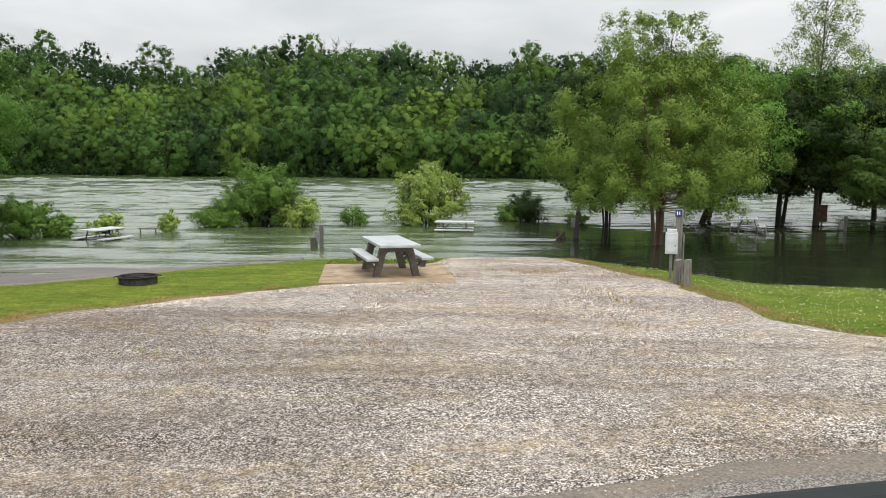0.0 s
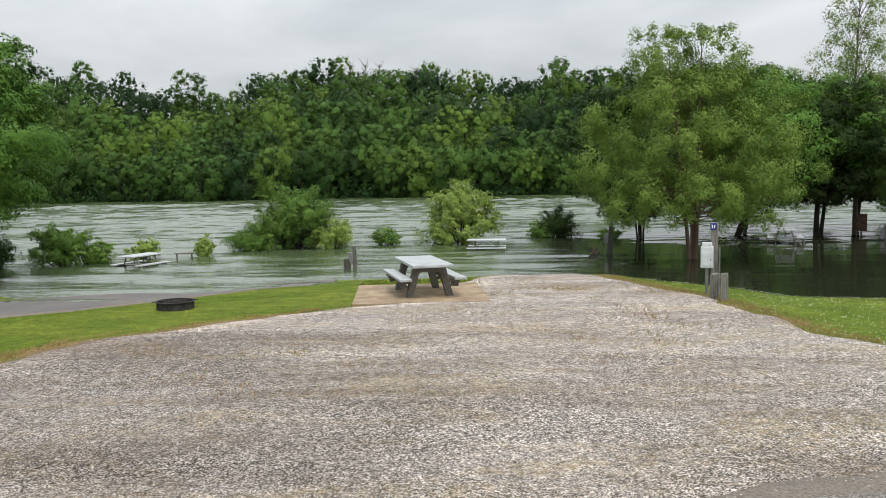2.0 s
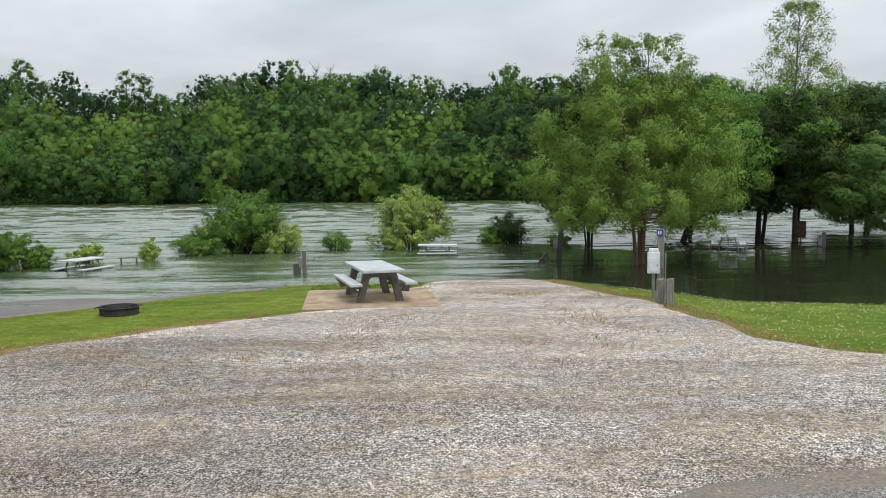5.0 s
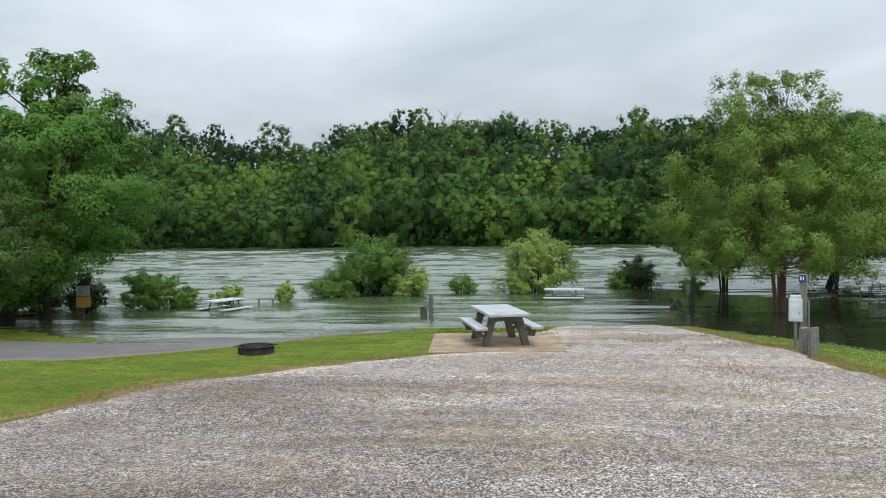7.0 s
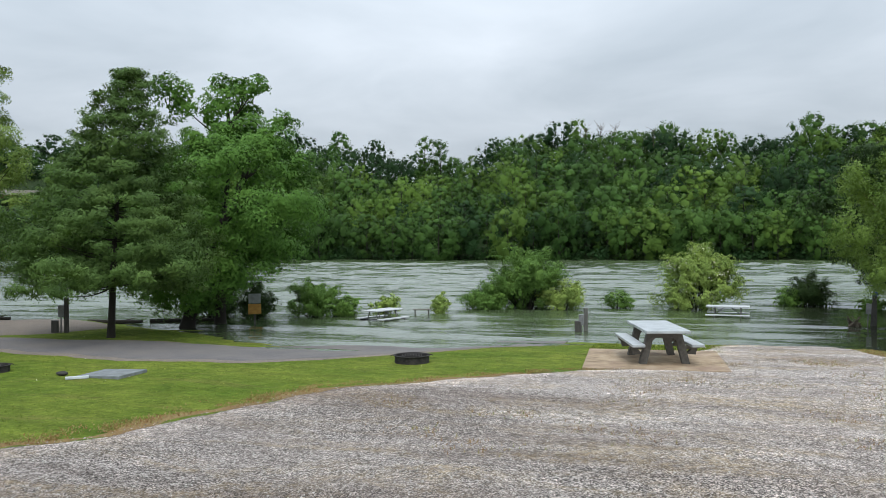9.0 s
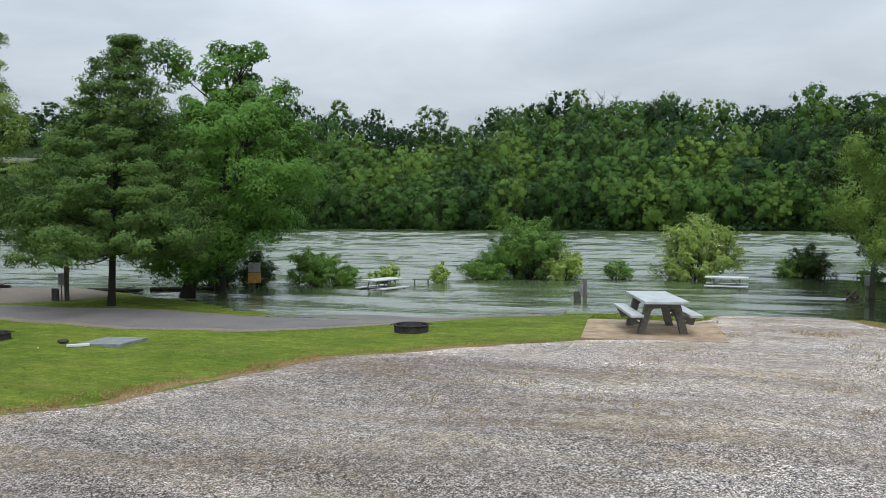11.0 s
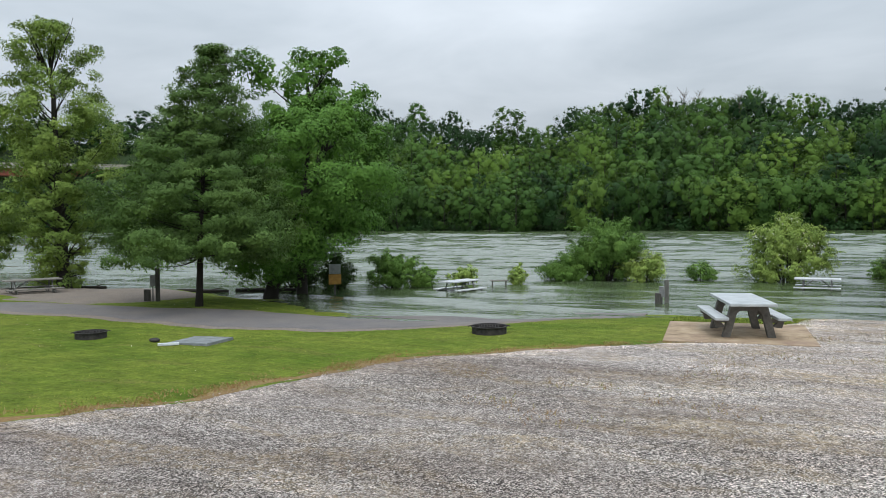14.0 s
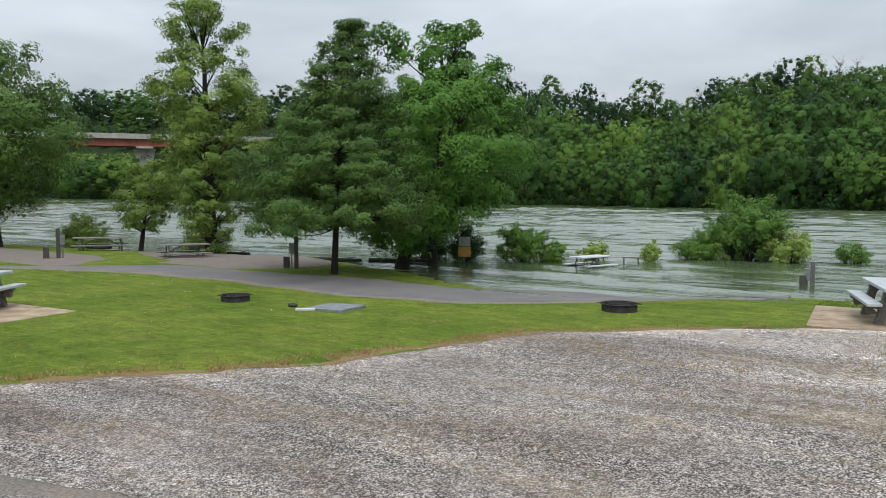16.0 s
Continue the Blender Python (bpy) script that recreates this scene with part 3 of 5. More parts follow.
spread("riverside_pad", EARTH, ((14.6, -33, -25.8), (15.6, -36, -25.2), (16.6, -38, -26), (17.6, -38, -26.6), (18.6, -37, -28.5)), 0.02,
       "tan gravel camping pad beside the lawn", "gravel", 24)


# ---------------------------------------------------------------- trees and bushes
def tube(points, radii, sides=7):
    """Rings along a line of points, joined into a tapering limb."""
    P = np.asarray(points, float)
    d = np.gradient(P, axis=0)
    d /= np.linalg.norm(d, axis=1)[:, None] + 1e-9
    up = np.where(np.abs(d[:, 2:3]) > 0.9, [[1.0, 0, 0]], [[0, 0, 1.0]])
    a = np.cross(d, up)
    a /= np.linalg.norm(a, axis=1)[:, None] + 1e-9
    b = np.cross(d, a)
    th = np.arange(sides) * 2 * np.pi / sides
    V = P[:, None] + np.asarray(radii)[:, None, None] * (np.cos(th)[None, :, None] * a[:, None] + np.sin(th)[None, :, None] * b[:, None])
    n = len(P)
    i = np.arange(n * sides).reshape(n, sides)
    F = np.stack([i[:-1], np.roll(i[:-1], -1, 1), np.roll(i[1:], -1, 1), i[1:]], -1).reshape(-1, 4)
    return V.reshape(-1, 3), F


def merge(pieces):
    """Joins pieces of vertices, faces and, for foliage, normals."""
    V, F, N, n = [], [], [], 0
    for v, f, *m in pieces:
        V.append(v)
        F.append(f + n)
        N += m
        n += len(v)
    return (np.concatenate(V), np.concatenate(F), np.concatenate(N)) if N else (np.concatenate(V), np.concatenate(F))


def unit(v):
    return v / (np.linalg.norm(v, axis=1)[:, None] + 1e-9)


def leaves(rng, lobes, count, size, upward=0.5, slim=0.55, inner=0.25, droop=0.0, corners=4, way=None, ruffle=0.2, loose=0.5, lump=0.6):
    """Single leaves scattered over the outside of many small clumps. lobes: rows of centre and three radii. The leaves of a clump are shaded
    as the rounded outside of that clump; way: for each clump the direction in which it hangs from its tree."""
    L = np.asarray(lobes, float)
    w = L[:, 3] * L[:, 4]
    k = rng.choice(len(L), count, p=w / w.sum())
    n = rng.normal(size=(count, 3))
    n[:, 2] += upward
    n = unit(n)
    r = 1 - inner * rng.random(count) ** 1.6 + 0.16 * rng.normal(size=count) * (rng.random(count) < loose)
    P = L[k, :3] + n * L[k, 3:6] * r[:, None]
    shade = unit(n * lump + (way[k] * 0.75 if way is not None else 0.0) + rng.normal(size=(count, 3)) * ruffle)
    face = shade + rng.normal(size=(count, 3)) * 0.3
    face[:, 2] += 0.1
    face = unit(face)
    t = np.cross(face, rng.normal(size=(count, 3)))
    t[:, 2] -= droop
    t = unit(t)
    b = unit(np.cross(face, t))
    s = size * (0.6 + 0.8 * rng.random(count))[:, None]
    if corners == 3:
        V = np.stack([P - t * s * 0.5 - b * s * slim * 0.5, P + b * s * slim * 0.6 - t * s * 0.2, P + t * s * 0.6], 1)
    else:
        V = np.stack([P - t * s * 0.5, P + b * s * slim * 0.5 - t * s * 0.05, P + t * s * 0.5, P - b * s * slim * 0.5 - t * s * 0.05], 1)
    turned = np.einsum('ij,ij->i', np.cross(V[:, 1] - V[:, 0], V[:, 2] - V[:, 0]), shade) < 0
    V[turned] = V[turned][:, ::-1]
    return V.reshape(-1, 3), np.arange(count * corners).reshape(-1, corners), np.repeat(shade, corners, 0)


made = bmesh.new()
bmesh.ops.create_icosphere(made, subdivisions=1, radius=1.0)
BALL = np.array([v.co[:] for v in made.verts])
BALL_FACES = np.array([[v.index for v in f.verts] for f in made.faces])
made.free()

OUTLINES = {
    "oval": lambda u: np.sqrt(np.clip(np.sin(np.pi * np.clip(u, 0, 1) ** 0.85), 0, 1)),
    "cone": lambda u: np.clip((1 - u) ** 0.75, 0.05, 1) * np.clip(0.55 + u * 4, 0, 1),
    "round": lambda u: np.sqrt(np.clip(1 - (2 * u - 1) ** 2, 0, 1)),
}


def tree_arrays(seed, height, radius, base, outline, n_lobes, lobe, n_leaves, leaf, trunk, lean=(0, 0), flat=0.6, rise=0.5, stems=1, sides=7,
                upward=0.5, inner=0.25, slim=0.55, limbs=0.45, bare=0, core=0.35, droop=0.0, gap=0.0, corners=4, limb=0.42, power=1.15, subs=8, ragged=0.12, spray=0.38, tall=1.0, ruffle=0.2, heart=0.17, loose=0.5, filled=0.0, form=0.6, splay=0.32, lump=0.6):
    """Trunk and crown of one tree, standing at the origin, as arrays. Limbs run from the trunk to the clumps of the crown."""
    rng = np.random.default_rng(seed)
    shape = OUTLINES[outline] if isinstance(outline, str) else (lambda u: np.interp(u, *zip(*outline)))
    wood, lobes = [], []
    axes = []
    for s in range(stems):
        a = rng.random() * 6.28
        off = 0.0 if stems == 1 else radius * splay
        top = np.array([lean[0] + off * np.cos(a), lean[1] + off * np.sin(a), height * (0.93 if s == 0 else 0.75 + 0.15 * rng.random())])
        t = np.linspace(0, 1, 9)
        wig = np.cumsum(rng.normal(size=(9, 2)) * 0.012 * height, 0) * t[:, None]
        line = np.stack([top[0] * t ** 1.2 + wig[:, 0] * 0.6 + 0.1 * (stems > 1) * np.cos(a), top[1] * t ** 1.2 + wig[:, 1] * 0.6 + 0.1 * (stems > 1) * np.sin(a), -0.5 + t * (top[2] + 0.5)], 1)
        rad = trunk * (1.0 if s == 0 else 0.75) * np.clip((1 - t) ** 0.8, 0.03, 1) * (1 + 0.35 * np.exp(-t * 14))
        axes.append(line)
        wood.append(tube(line, rad, sides + 2))
    for j in range(n_lobes):
        u = (j + rng.random()) / n_lobes
        u = u ** power
        h = base + (height - base) * u
        a = j * 2.39996 + rng.normal() * 0.35
        reach = radius * float(shape(u)) * (core + (1 - core) * math.sqrt(rng.random())) * (1 + ragged * rng.normal())
        if rng.random() < gap:
            continue
        line = axes[j % stems]
        on = np.array([np.interp(h, line[:, 2], line[:, i]) for i in range(3)])
        size = lobe * (0.65 + 0.7 * rng.random()) * (0.38 + 0.62 * float(shape(u)))
        c = on + np.array([np.cos(a) * reach, np.sin(a) * reach, rng.normal() * 0.12 * lobe])
        c[2] = min(c[2], height - size * flat * 0.7)
        lobes.append((*c, size, size, size * flat))
        if rng.random() < limbs:
            h0 = max(base + (0.3 * (height - base) * rng.random() - 0.25) * min(1.0, rise), h - rise * reach - 0.2)
            h0 = min(h0, h - 0.05)
            p0 = np.array([np.interp(h0, line[:, 2], line[:, i]) for i in range(3)])
            t = np.linspace(0, 1, 6)[:, None]
            mid = (p0 + c) / 2 + np.array([0, 0, -0.10 * reach])
            pts = p0 * (1 - t) ** 2 + 2 * mid * t * (1 - t) + c * t ** 2
            r0 = trunk * limb * (1 - 0.75 * u) + 0.006
            wood.append(tube(pts, r0 * (1 - 0.85 * t[:, 0]), sides - 2))
    for j in range(bare):
        a = rng.random() * 6.28
        p0 = axes[0][-2] * np.array([1, 1, 0.93])
        t = np.linspace(0, 1, 5)[:, None]
        end = p0 + np.array([np.cos(a) * radius * 0.4, np.sin(a) * radius * 0.4, height * (0.12 + 0.10 * rng.random())])
        pts = p0 * (1 - t) + end * t + rng.normal(size=(5, 3)) * 0.06 * t
        wood.append(tube(pts, 0.045 * (1 - 0.8 * t[:, 0]), 5))
    V, F = merge(wood)
    # each clump is built of smaller sprays on its upper and outer side
    L = np.repeat(np.asarray(lobes), subs, 0)
    n = rng.normal(size=(len(L), 3)) + np.concatenate([L[:, :2] / radius * 0.5, np.full((len(L), 1), 0.35)], 1)
    n /= np.linalg.norm(n, axis=1)[:, None]
    r = L[:, 3] * spray * (0.5 + 0.9 * rng.random(len(L)))
    lobes = np.concatenate([L[:, :3] + n * L[:, 3:6] * (0.75 + 0.25 * rng.random((len(L), 1))), np.stack([r, r, r * (0.45 + 0.4 * flat) * tall], 1)], 1)
    out = unit(np.concatenate([L[:, :2] / radius, (L[:, 2:3] - base - (height - base) * 0.35) / (height - base) * 1.2], 1))
    foliage = [leaves(rng, lobes, n_leaves, leaf, upward, slim, inner, droop, corners, unit(n * 0.8 + out * form), ruffle, loose, lump)]
    # the shaded leaves deep inside the clumps hang thicker
    core_lobes = np.concatenate([L[::subs, :3], L[::subs, 3:6] * 0.55], 1)
    foliage.append(leaves(rng, core_lobes, max(150, int(n_leaves * heart)), leaf * 1.3, 0.0, 0.8, 0.8, 0.0, corners, out[::subs] * 0.7 + np.array([[0, 0, -0.2]])))
    if filled:
        # the closed leafy heart of each clump, seen from far off
        for l, o in zip(L[::subs], out[::subs]):
            knob = BALL * (1 + 0.18 * rng.normal(size=(len(BALL), 1)))
            foliage.append((l[:3] + knob * l[3:6] * filled, BALL_FACES, unit(BALL * 0.6 + o * form)))
    return (V, F), merge(foliage)


def tree_shapes(**shape):
    """The same as two meshes."""
    (V, F), (v, f, shade) = tree_arrays(**shape)
    return raw_mesh("trunk", V, F, True), raw_mesh("crown", v, f, normals=shade)


def tree(name, x, y, label, category, bark, leaf_mat, z=None, turn=0.0, **shape):
    root = new(name)
    root.empty_display_size = 0.3
    root.matrix_basis = pose(x, y, gz(x, y) if z is None else z, 0, 0, turn)
    trunk, crown = tree_shapes(**shape)
    part("trunk", trunk, bark, root)
    part("crown", crown, leaf_mat, root)
    return tagged(root, label, category)


def bush(name, x, y, label, seed, width, height, n_lobes, lobe, n_leaves, leaf, leaf_mat, bark=BARK_DARK, skirt=0.5, blossom=0, turn=0.0, dome=0.8, sprigs=26):
    """A many-stemmed shrub: short stems fanning out from its foot, and clumps over a low dome."""
    rng = np.random.default_rng(seed)
    root = new(name)
    root.empty_display_size = 0.3
    z0 = min(gz(x, y), WATER_Z)
    root.matrix_basis = pose(x, y, z0, 0, 0, turn)
    depth = WATER_Z - z0
    wood, lobes = [], []
    for j in range(n_lobes):
        a = j * 2.39996
        u = (j + 0.5) / n_lobes
        r = width / 2 * (u ** 0.5) * (0.8 + 0.35 * rng.random())
        top = depth + height * (1 - (r / (width / 2 * 1.12)) ** 2 * dome) * (0.75 + 0.3 * rng.random())
        h = top - lobe * 0.5 if rng.random() > skirt else depth + max(0.12, (top - depth) * rng.random() * 0.85)
        s = lobe * (0.6 + 0.7 * rng.random())
        c = np.array([np.cos(a) * r, np.sin(a) * r * 0.8, h])
        lobes.append((*c, s, s, s * 0.75))
        if j % 2 == 0:
            t = np.linspace(0, 1, 5)[:, None]
            p0 = np.array([np.cos(a) * 0.12, np.sin(a) * 0.12, -0.2])
            mid = np.array([c[0] * 0.35, c[1] * 0.35, c[2] * 0.75])
            wood.append(tube(p0 * (1 - t) ** 2 + 2 * mid * t * (1 - t) + c * t ** 2, 0.035 * (1 - 0.75 * t[:, 0]), 5))
    V, F = merge(wood)
    part("woody_base", raw_mesh("woody_base", V, F, True), bark, root)
    L = np.repeat(np.asarray(lobes), 6, 0)
    n = rng.normal(size=(len(L), 3)) + np.array([0, 0, 0.7])
    n /= np.linalg.norm(n, axis=1)[:, None]
    r = L[:, 3] * 0.36 * (0.5 + rng.random(len(L)))
    sprays = np.concatenate([L[:, :3] + n * L[:, 3:6] * (0.7 + 0.6 * rng.random((len(L), 1)) ** 2), np.stack([r, r, r * 1.1], 1)], 1)
    sprays[:, 2] = np.maximum(sprays[:, 2], depth + 0.08)
    # thin sprigs arch up and outwards past the dome
    for j in range(sprigs):
        l = np.asarray(lobes[rng.integers(len(lobes))])
        a = math.atan2(l[1], l[0]) + rng.normal() * 0.5
        reach, rise_ = (0.25 + 0.35 * rng.random()) * height * 0.55, (0.55 * rng.random() + 0.12) * height * 0.4
        for q in (0.25, 0.5, 0.72, 0.9, 1.05):
            p = l[:3] + np.array([math.cos(a) * reach * q, math.sin(a) * reach * q, rise_ * (2.2 * q - 1.5 * q * q) + 0.1])
            sprays = np.concatenate([sprays, [[*p, 0.13 - 0.07 * q, 0.13 - 0.07 * q, 0.09 - 0.04 * q]]])
            n = np.concatenate([n, [[math.cos(a) * 0.4, math.sin(a) * 0.4, 0.8]]])
            L = np.concatenate([L, [[*p, 0.1, 0.1, 0.1]]])
    inner = np.asarray(lobes) * np.array([0.85, 0.85, 0.9, 0.7, 0.7, 0.7])
    out = unit(np.concatenate([L[:, :2] / (width / 2), (L[:, 2:3] - depth - 0.3 * height) / height * 1.6], 1))
    v, f, shade = merge([leaves(rng, sprays, n_leaves, leaf, 0.5, 0.42, 0.5, 0.5, 4, unit(n * 0.7 + out * 0.7)),
                         leaves(rng, inner, n_leaves // 9, leaf * 1.7, 0.2, 0.7, 0.7, 0.0, 4, out[:6 * len(lobes):6] * 0.5 + np.array([[0, 0, -0.3]]))])
    part("foliage", raw_mesh("foliage", v, f, normals=shade), leaf_mat, root)
    if blossom:
        pick = [l for l in lobes if l[2] > depth + height * 0.35][::2]
        v, f, shade = leaves(rng, [(a, b, c, p * 1.1, q * 1.1, r * 1.1) for a, b, c, p, q, r in pick], blossom, leaf * 0.9, 0.9, 0.7, 0.1)
        part("blossom", raw_mesh("blossom", v, f, normals=shade), FLOWER, root, "clusters of cream-white blossom")
    return tagged(root, label, "bush")


# the near bank: trees standing on the lawn's rim and in the flood
tree("birch_tree", 7.7, 28.4, "river birch with peeling reddish trunk standing in floodwater", "tree", BARK_BIRCH, LEAF_BIRCH, seed=11, height=8.85, radius=3.75, base=1.6,
     outline=((0, 0.78), (0.15, 1.0), (0.43, 0.90), (0.64, 0.72), (0.76, 0.56), (0.88, 0.36), (1, 0.02)), n_lobes=330, lobe=0.44, corners=3, n_leaves=135000, leaf=0.072, trunk=0.10, rise=1.6, stems=4,
     limbs=0.4, flat=1.0, core=0.15, limb=0.13, inner=0.7, power=1.12, subs=5, ragged=0.08, spray=0.6, tall=1.2, heart=0.06, loose=0.9, form=0.9, splay=0.2)
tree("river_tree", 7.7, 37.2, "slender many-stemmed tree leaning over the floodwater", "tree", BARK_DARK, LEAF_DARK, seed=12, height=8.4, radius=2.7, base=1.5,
     outline="oval", n_lobes=70, lobe=0.8, corners=3, n_leaves=24000, leaf=0.134, trunk=0.07, rise=1.2, stems=4, limbs=0.3, lean=(-0.3, 0), limb=0.3, form=0.9)
tree("river_tree", 12.2, 38.6, "dark-trunked tree with fresh green crown in floodwater", "tree", BARK_DARK, LEAF_MAPLE, seed=13, height=8.2, radius=4.0, base=2.0,
     outline="oval", n_lobes=50, lobe=1.15, corners=3, n_leaves=38400, leaf=0.118, trunk=0.17, rise=0.9, stems=2, limbs=0.4, lean=(2.2, 0), limb=0.3, flat=0.85)
tree("sycamore_tree", 17.9, 38.2, "tall slender tree with thin airy top in floodwater", "tree", BARK, LEAF_COTTON, seed=14, height=12.6, radius=2.25, base=2.6,
     outline=((0, 0.7), (0.3, 1.0), (0.55, 0.98), (0.75, 0.62), (0.9, 0.5), (1, 0.2)), n_lobes=260, lobe=0.42, corners=3, n_leaves=38000, leaf=0.08, trunk=0.13, rise=1.6, limbs=0.6, gap=0.03, limb=0.16, core=0.1,
     ragged=0.12, spray=0.7, tall=1.6, heart=0.02, inner=0.9, loose=0.9)
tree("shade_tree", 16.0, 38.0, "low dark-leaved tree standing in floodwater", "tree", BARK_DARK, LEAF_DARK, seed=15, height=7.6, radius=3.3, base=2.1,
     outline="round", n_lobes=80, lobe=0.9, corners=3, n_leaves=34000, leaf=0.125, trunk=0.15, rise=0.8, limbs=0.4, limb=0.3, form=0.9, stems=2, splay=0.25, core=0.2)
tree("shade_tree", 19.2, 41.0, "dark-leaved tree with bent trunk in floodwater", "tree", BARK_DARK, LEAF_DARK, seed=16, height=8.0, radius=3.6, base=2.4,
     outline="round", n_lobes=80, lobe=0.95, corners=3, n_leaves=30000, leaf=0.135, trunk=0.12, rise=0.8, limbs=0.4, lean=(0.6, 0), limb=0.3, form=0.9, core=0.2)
tree("shade_tree", 20.4, 34.4, "round grey-green tree on the flooded bank", "tree", BARK_DARK, LEAF_OAK, seed=17, height=5.4, radius=2.5, base=1.3,
     outline="oval", n_lobes=46, lobe=0.85, corners=3, n_leaves=28800, leaf=0.109, trunk=0.14, rise=0.6, limbs=0.3, limb=0.3)
tree("maple_tree", 25.0, 44.5, "tall bright green tree behind the flooded camp sites", "tree", BARK_DARK, LEAF_MAPLE, seed=18, height=9.6, radius=4.2, base=2.2,
     outline="oval", n_lobes=48, lobe=1.3, corners=3, n_leaves=24000, leaf=0.160, trunk=0.2, limbs=0.4, flat=0.9, spray=0.45)
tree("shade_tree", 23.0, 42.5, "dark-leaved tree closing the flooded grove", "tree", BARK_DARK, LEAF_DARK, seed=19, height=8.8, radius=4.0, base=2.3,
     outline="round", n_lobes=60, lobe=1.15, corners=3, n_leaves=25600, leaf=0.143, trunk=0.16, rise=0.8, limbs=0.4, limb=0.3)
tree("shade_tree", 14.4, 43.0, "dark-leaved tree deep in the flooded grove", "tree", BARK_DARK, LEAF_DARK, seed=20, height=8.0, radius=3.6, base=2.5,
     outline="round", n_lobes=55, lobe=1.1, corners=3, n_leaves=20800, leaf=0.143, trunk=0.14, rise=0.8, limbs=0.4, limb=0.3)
tree("oak_tree", -16.5, 18.7, "pin oak with layered grey-green foliage beside the camp road", "tree", BARK_DARK, LEAF_OAK, seed=21, height=8.1, radius=3.1, base=1.45, lean=(0.35, 0.3),
     outline=((0, 0.9), (0.08, 1.0), (0.28, 0.86), (0.45, 0.66), (0.62, 0.47), (0.75, 0.34), (0.87, 0.17), (1, 0.01)), n_lobes=350, lobe=0.52, corners=3, n_leaves=130000, leaf=0.08, trunk=0.11, rise=0.15,
     limbs=0.35, flat=0.42, core=0.05, sides=8, limb=0.16, power=1.35, slim=0.4, inner=0.7, subs=7, ragged=0.12, spray=0.5, heart=0.1, loose=0.9, form=0.9)
tree("maple_tree", -18.0, 24.1, "broad fresh-green maple with bare twigs at its top", "tree", BARK_DARK, LEAF_MAPLE, seed=22, height=7.2, radius=3.15, base=0.9,
     outline="oval", n_lobes=66, lobe=0.95, corners=3, n_leaves=76000, leaf=0.098, trunk=0.26, rise=0.8, limbs=0.4, bare=5, lean=(2.5, 0.8), limb=0.28, subs=6, flat=0.85, spray=0.5, core=0.42, ruffle=0.14, form=0.8)
tree("maple_tree", -17.45, 25.5, "tall ragged maple limb rising behind the oak", "tree", BARK_DARK, LEAF_MAPLE, seed=26, height=9.5, radius=1.6, base=6.0,
     outline="round", n_lobes=17, lobe=0.72, corners=3, n_leaves=11000, leaf=0.118, trunk=0.2, rise=0.8, limbs=1.0, bare=4, lean=(0.3, 0.2), gap=0.15, flat=0.9, spray=0.45)
tree("cottonwood_tree", -26.2, 22.2, "tall ragged cottonwood with leafy trunk by the river", "tree", BARK_DARK, LEAF_COTTON, seed=23, height=10.9, radius=2.55, base=0.3,
     outline=((0, 0.25), (0.12, 0.48), (0.3, 0.60), (0.42, 0.8), (0.52, 1.0), (0.64, 0.92), (0.74, 0.72), (0.86, 0.5), (1, 0.2)), n_lobes=190, lobe=0.52, corners=3, n_leaves=66000, leaf=0.086, trunk=0.26, rise=0.8,
     limbs=0.55, bare=6, gap=0.12, core=0.2, limb=0.2, ragged=0.2, flat=0.7, spray=0.55, heart=0.06, loose=0.8, lean=(-0.4, 0), power=1.0, form=0.8)
tree("leaning_tree", -33.0, 23.6, "small leaning tree with pale green leaves at the shore", "tree", BARK_DARK, LEAF_COTTON, seed=24, height=4.3, radius=1.3, base=0.9,
     outline="round", n_lobes=60, lobe=0.42, corners=3, n_leaves=12000, leaf=0.1, trunk=0.13, limbs=0.6, gap=0.15, lean=(0.8, 0.3), limb=0.25, spray=0.55, loose=0.8)
tree("shade_tree", -36.6, 18.6, "large dark-trunked tree at the end of the camp road", "tree", BARK_DARK, LEAF_OAK, seed=25, height=9.2, radius=2.9, base=1.6,
     outline="oval", n_lobes=64, lobe=1.15, corners=3, n_leaves=36000, leaf=0.126, trunk=0.38, limbs=0.4, rise=0.8, limb=0.25, flat=0.85, spray=0.45)

bush("flooded_bush", -8.0, 35.0, "large leafy green bush half drowned by the river", 31, 3.1, 2.6, 74, 0.44, 43605, 0.076, LEAF_BUSH, dome=0.6, sprigs=60)
bush("flooded_bush", -9.6, 34.3, "drooping pale-tipped shrub at the foot of a larger bush", 32, 2.1, 0.95, 34, 0.4, 10327, 0.076, LEAF_BUSH)
bush("flooded_bush", -6.3, 34.8, "drooping pale-tipped shrub trailing in the current", 33, 1.7, 1.35, 26, 0.4, 9180, 0.076, LEAF_PALE)
bush("blossoming_bush", -0.6, 37.0, "pale yellow-green bush with white blossom in the river", 34, 3.1, 2.6, 64, 0.46, 34000, 0.084, LEAF_PALE, blossom=900, skirt=0.5, dome=0.55, sprigs=80)
bush("flooded_bush", 4.0, 39.4, "small dark green bush standing in the river", 35, 1.6, 1.45, 32, 0.38, 12000, 0.072, LEAF_DARK)
bush("flooded_bush", 3.2, 39.2, "low bright shrub beside a dark bush in the river", 36, 1.0, 0.8, 14, 0.3, 3672, 0.072, LEAF_BUSH)
bush("flooded_bush", -15.4, 29.3, "bright green sapling bush at the flooded shore", 37, 2.0, 1.75, 24, 0.36, 13000, 0.076, LEAF_BUSH)
bush("flooded_bush", -14.4, 29.8, "low green shrub trailing in floodwater", 38, 1.1, 0.85, 18, 0.3, 5508, 0.072, LEAF_BUSH)
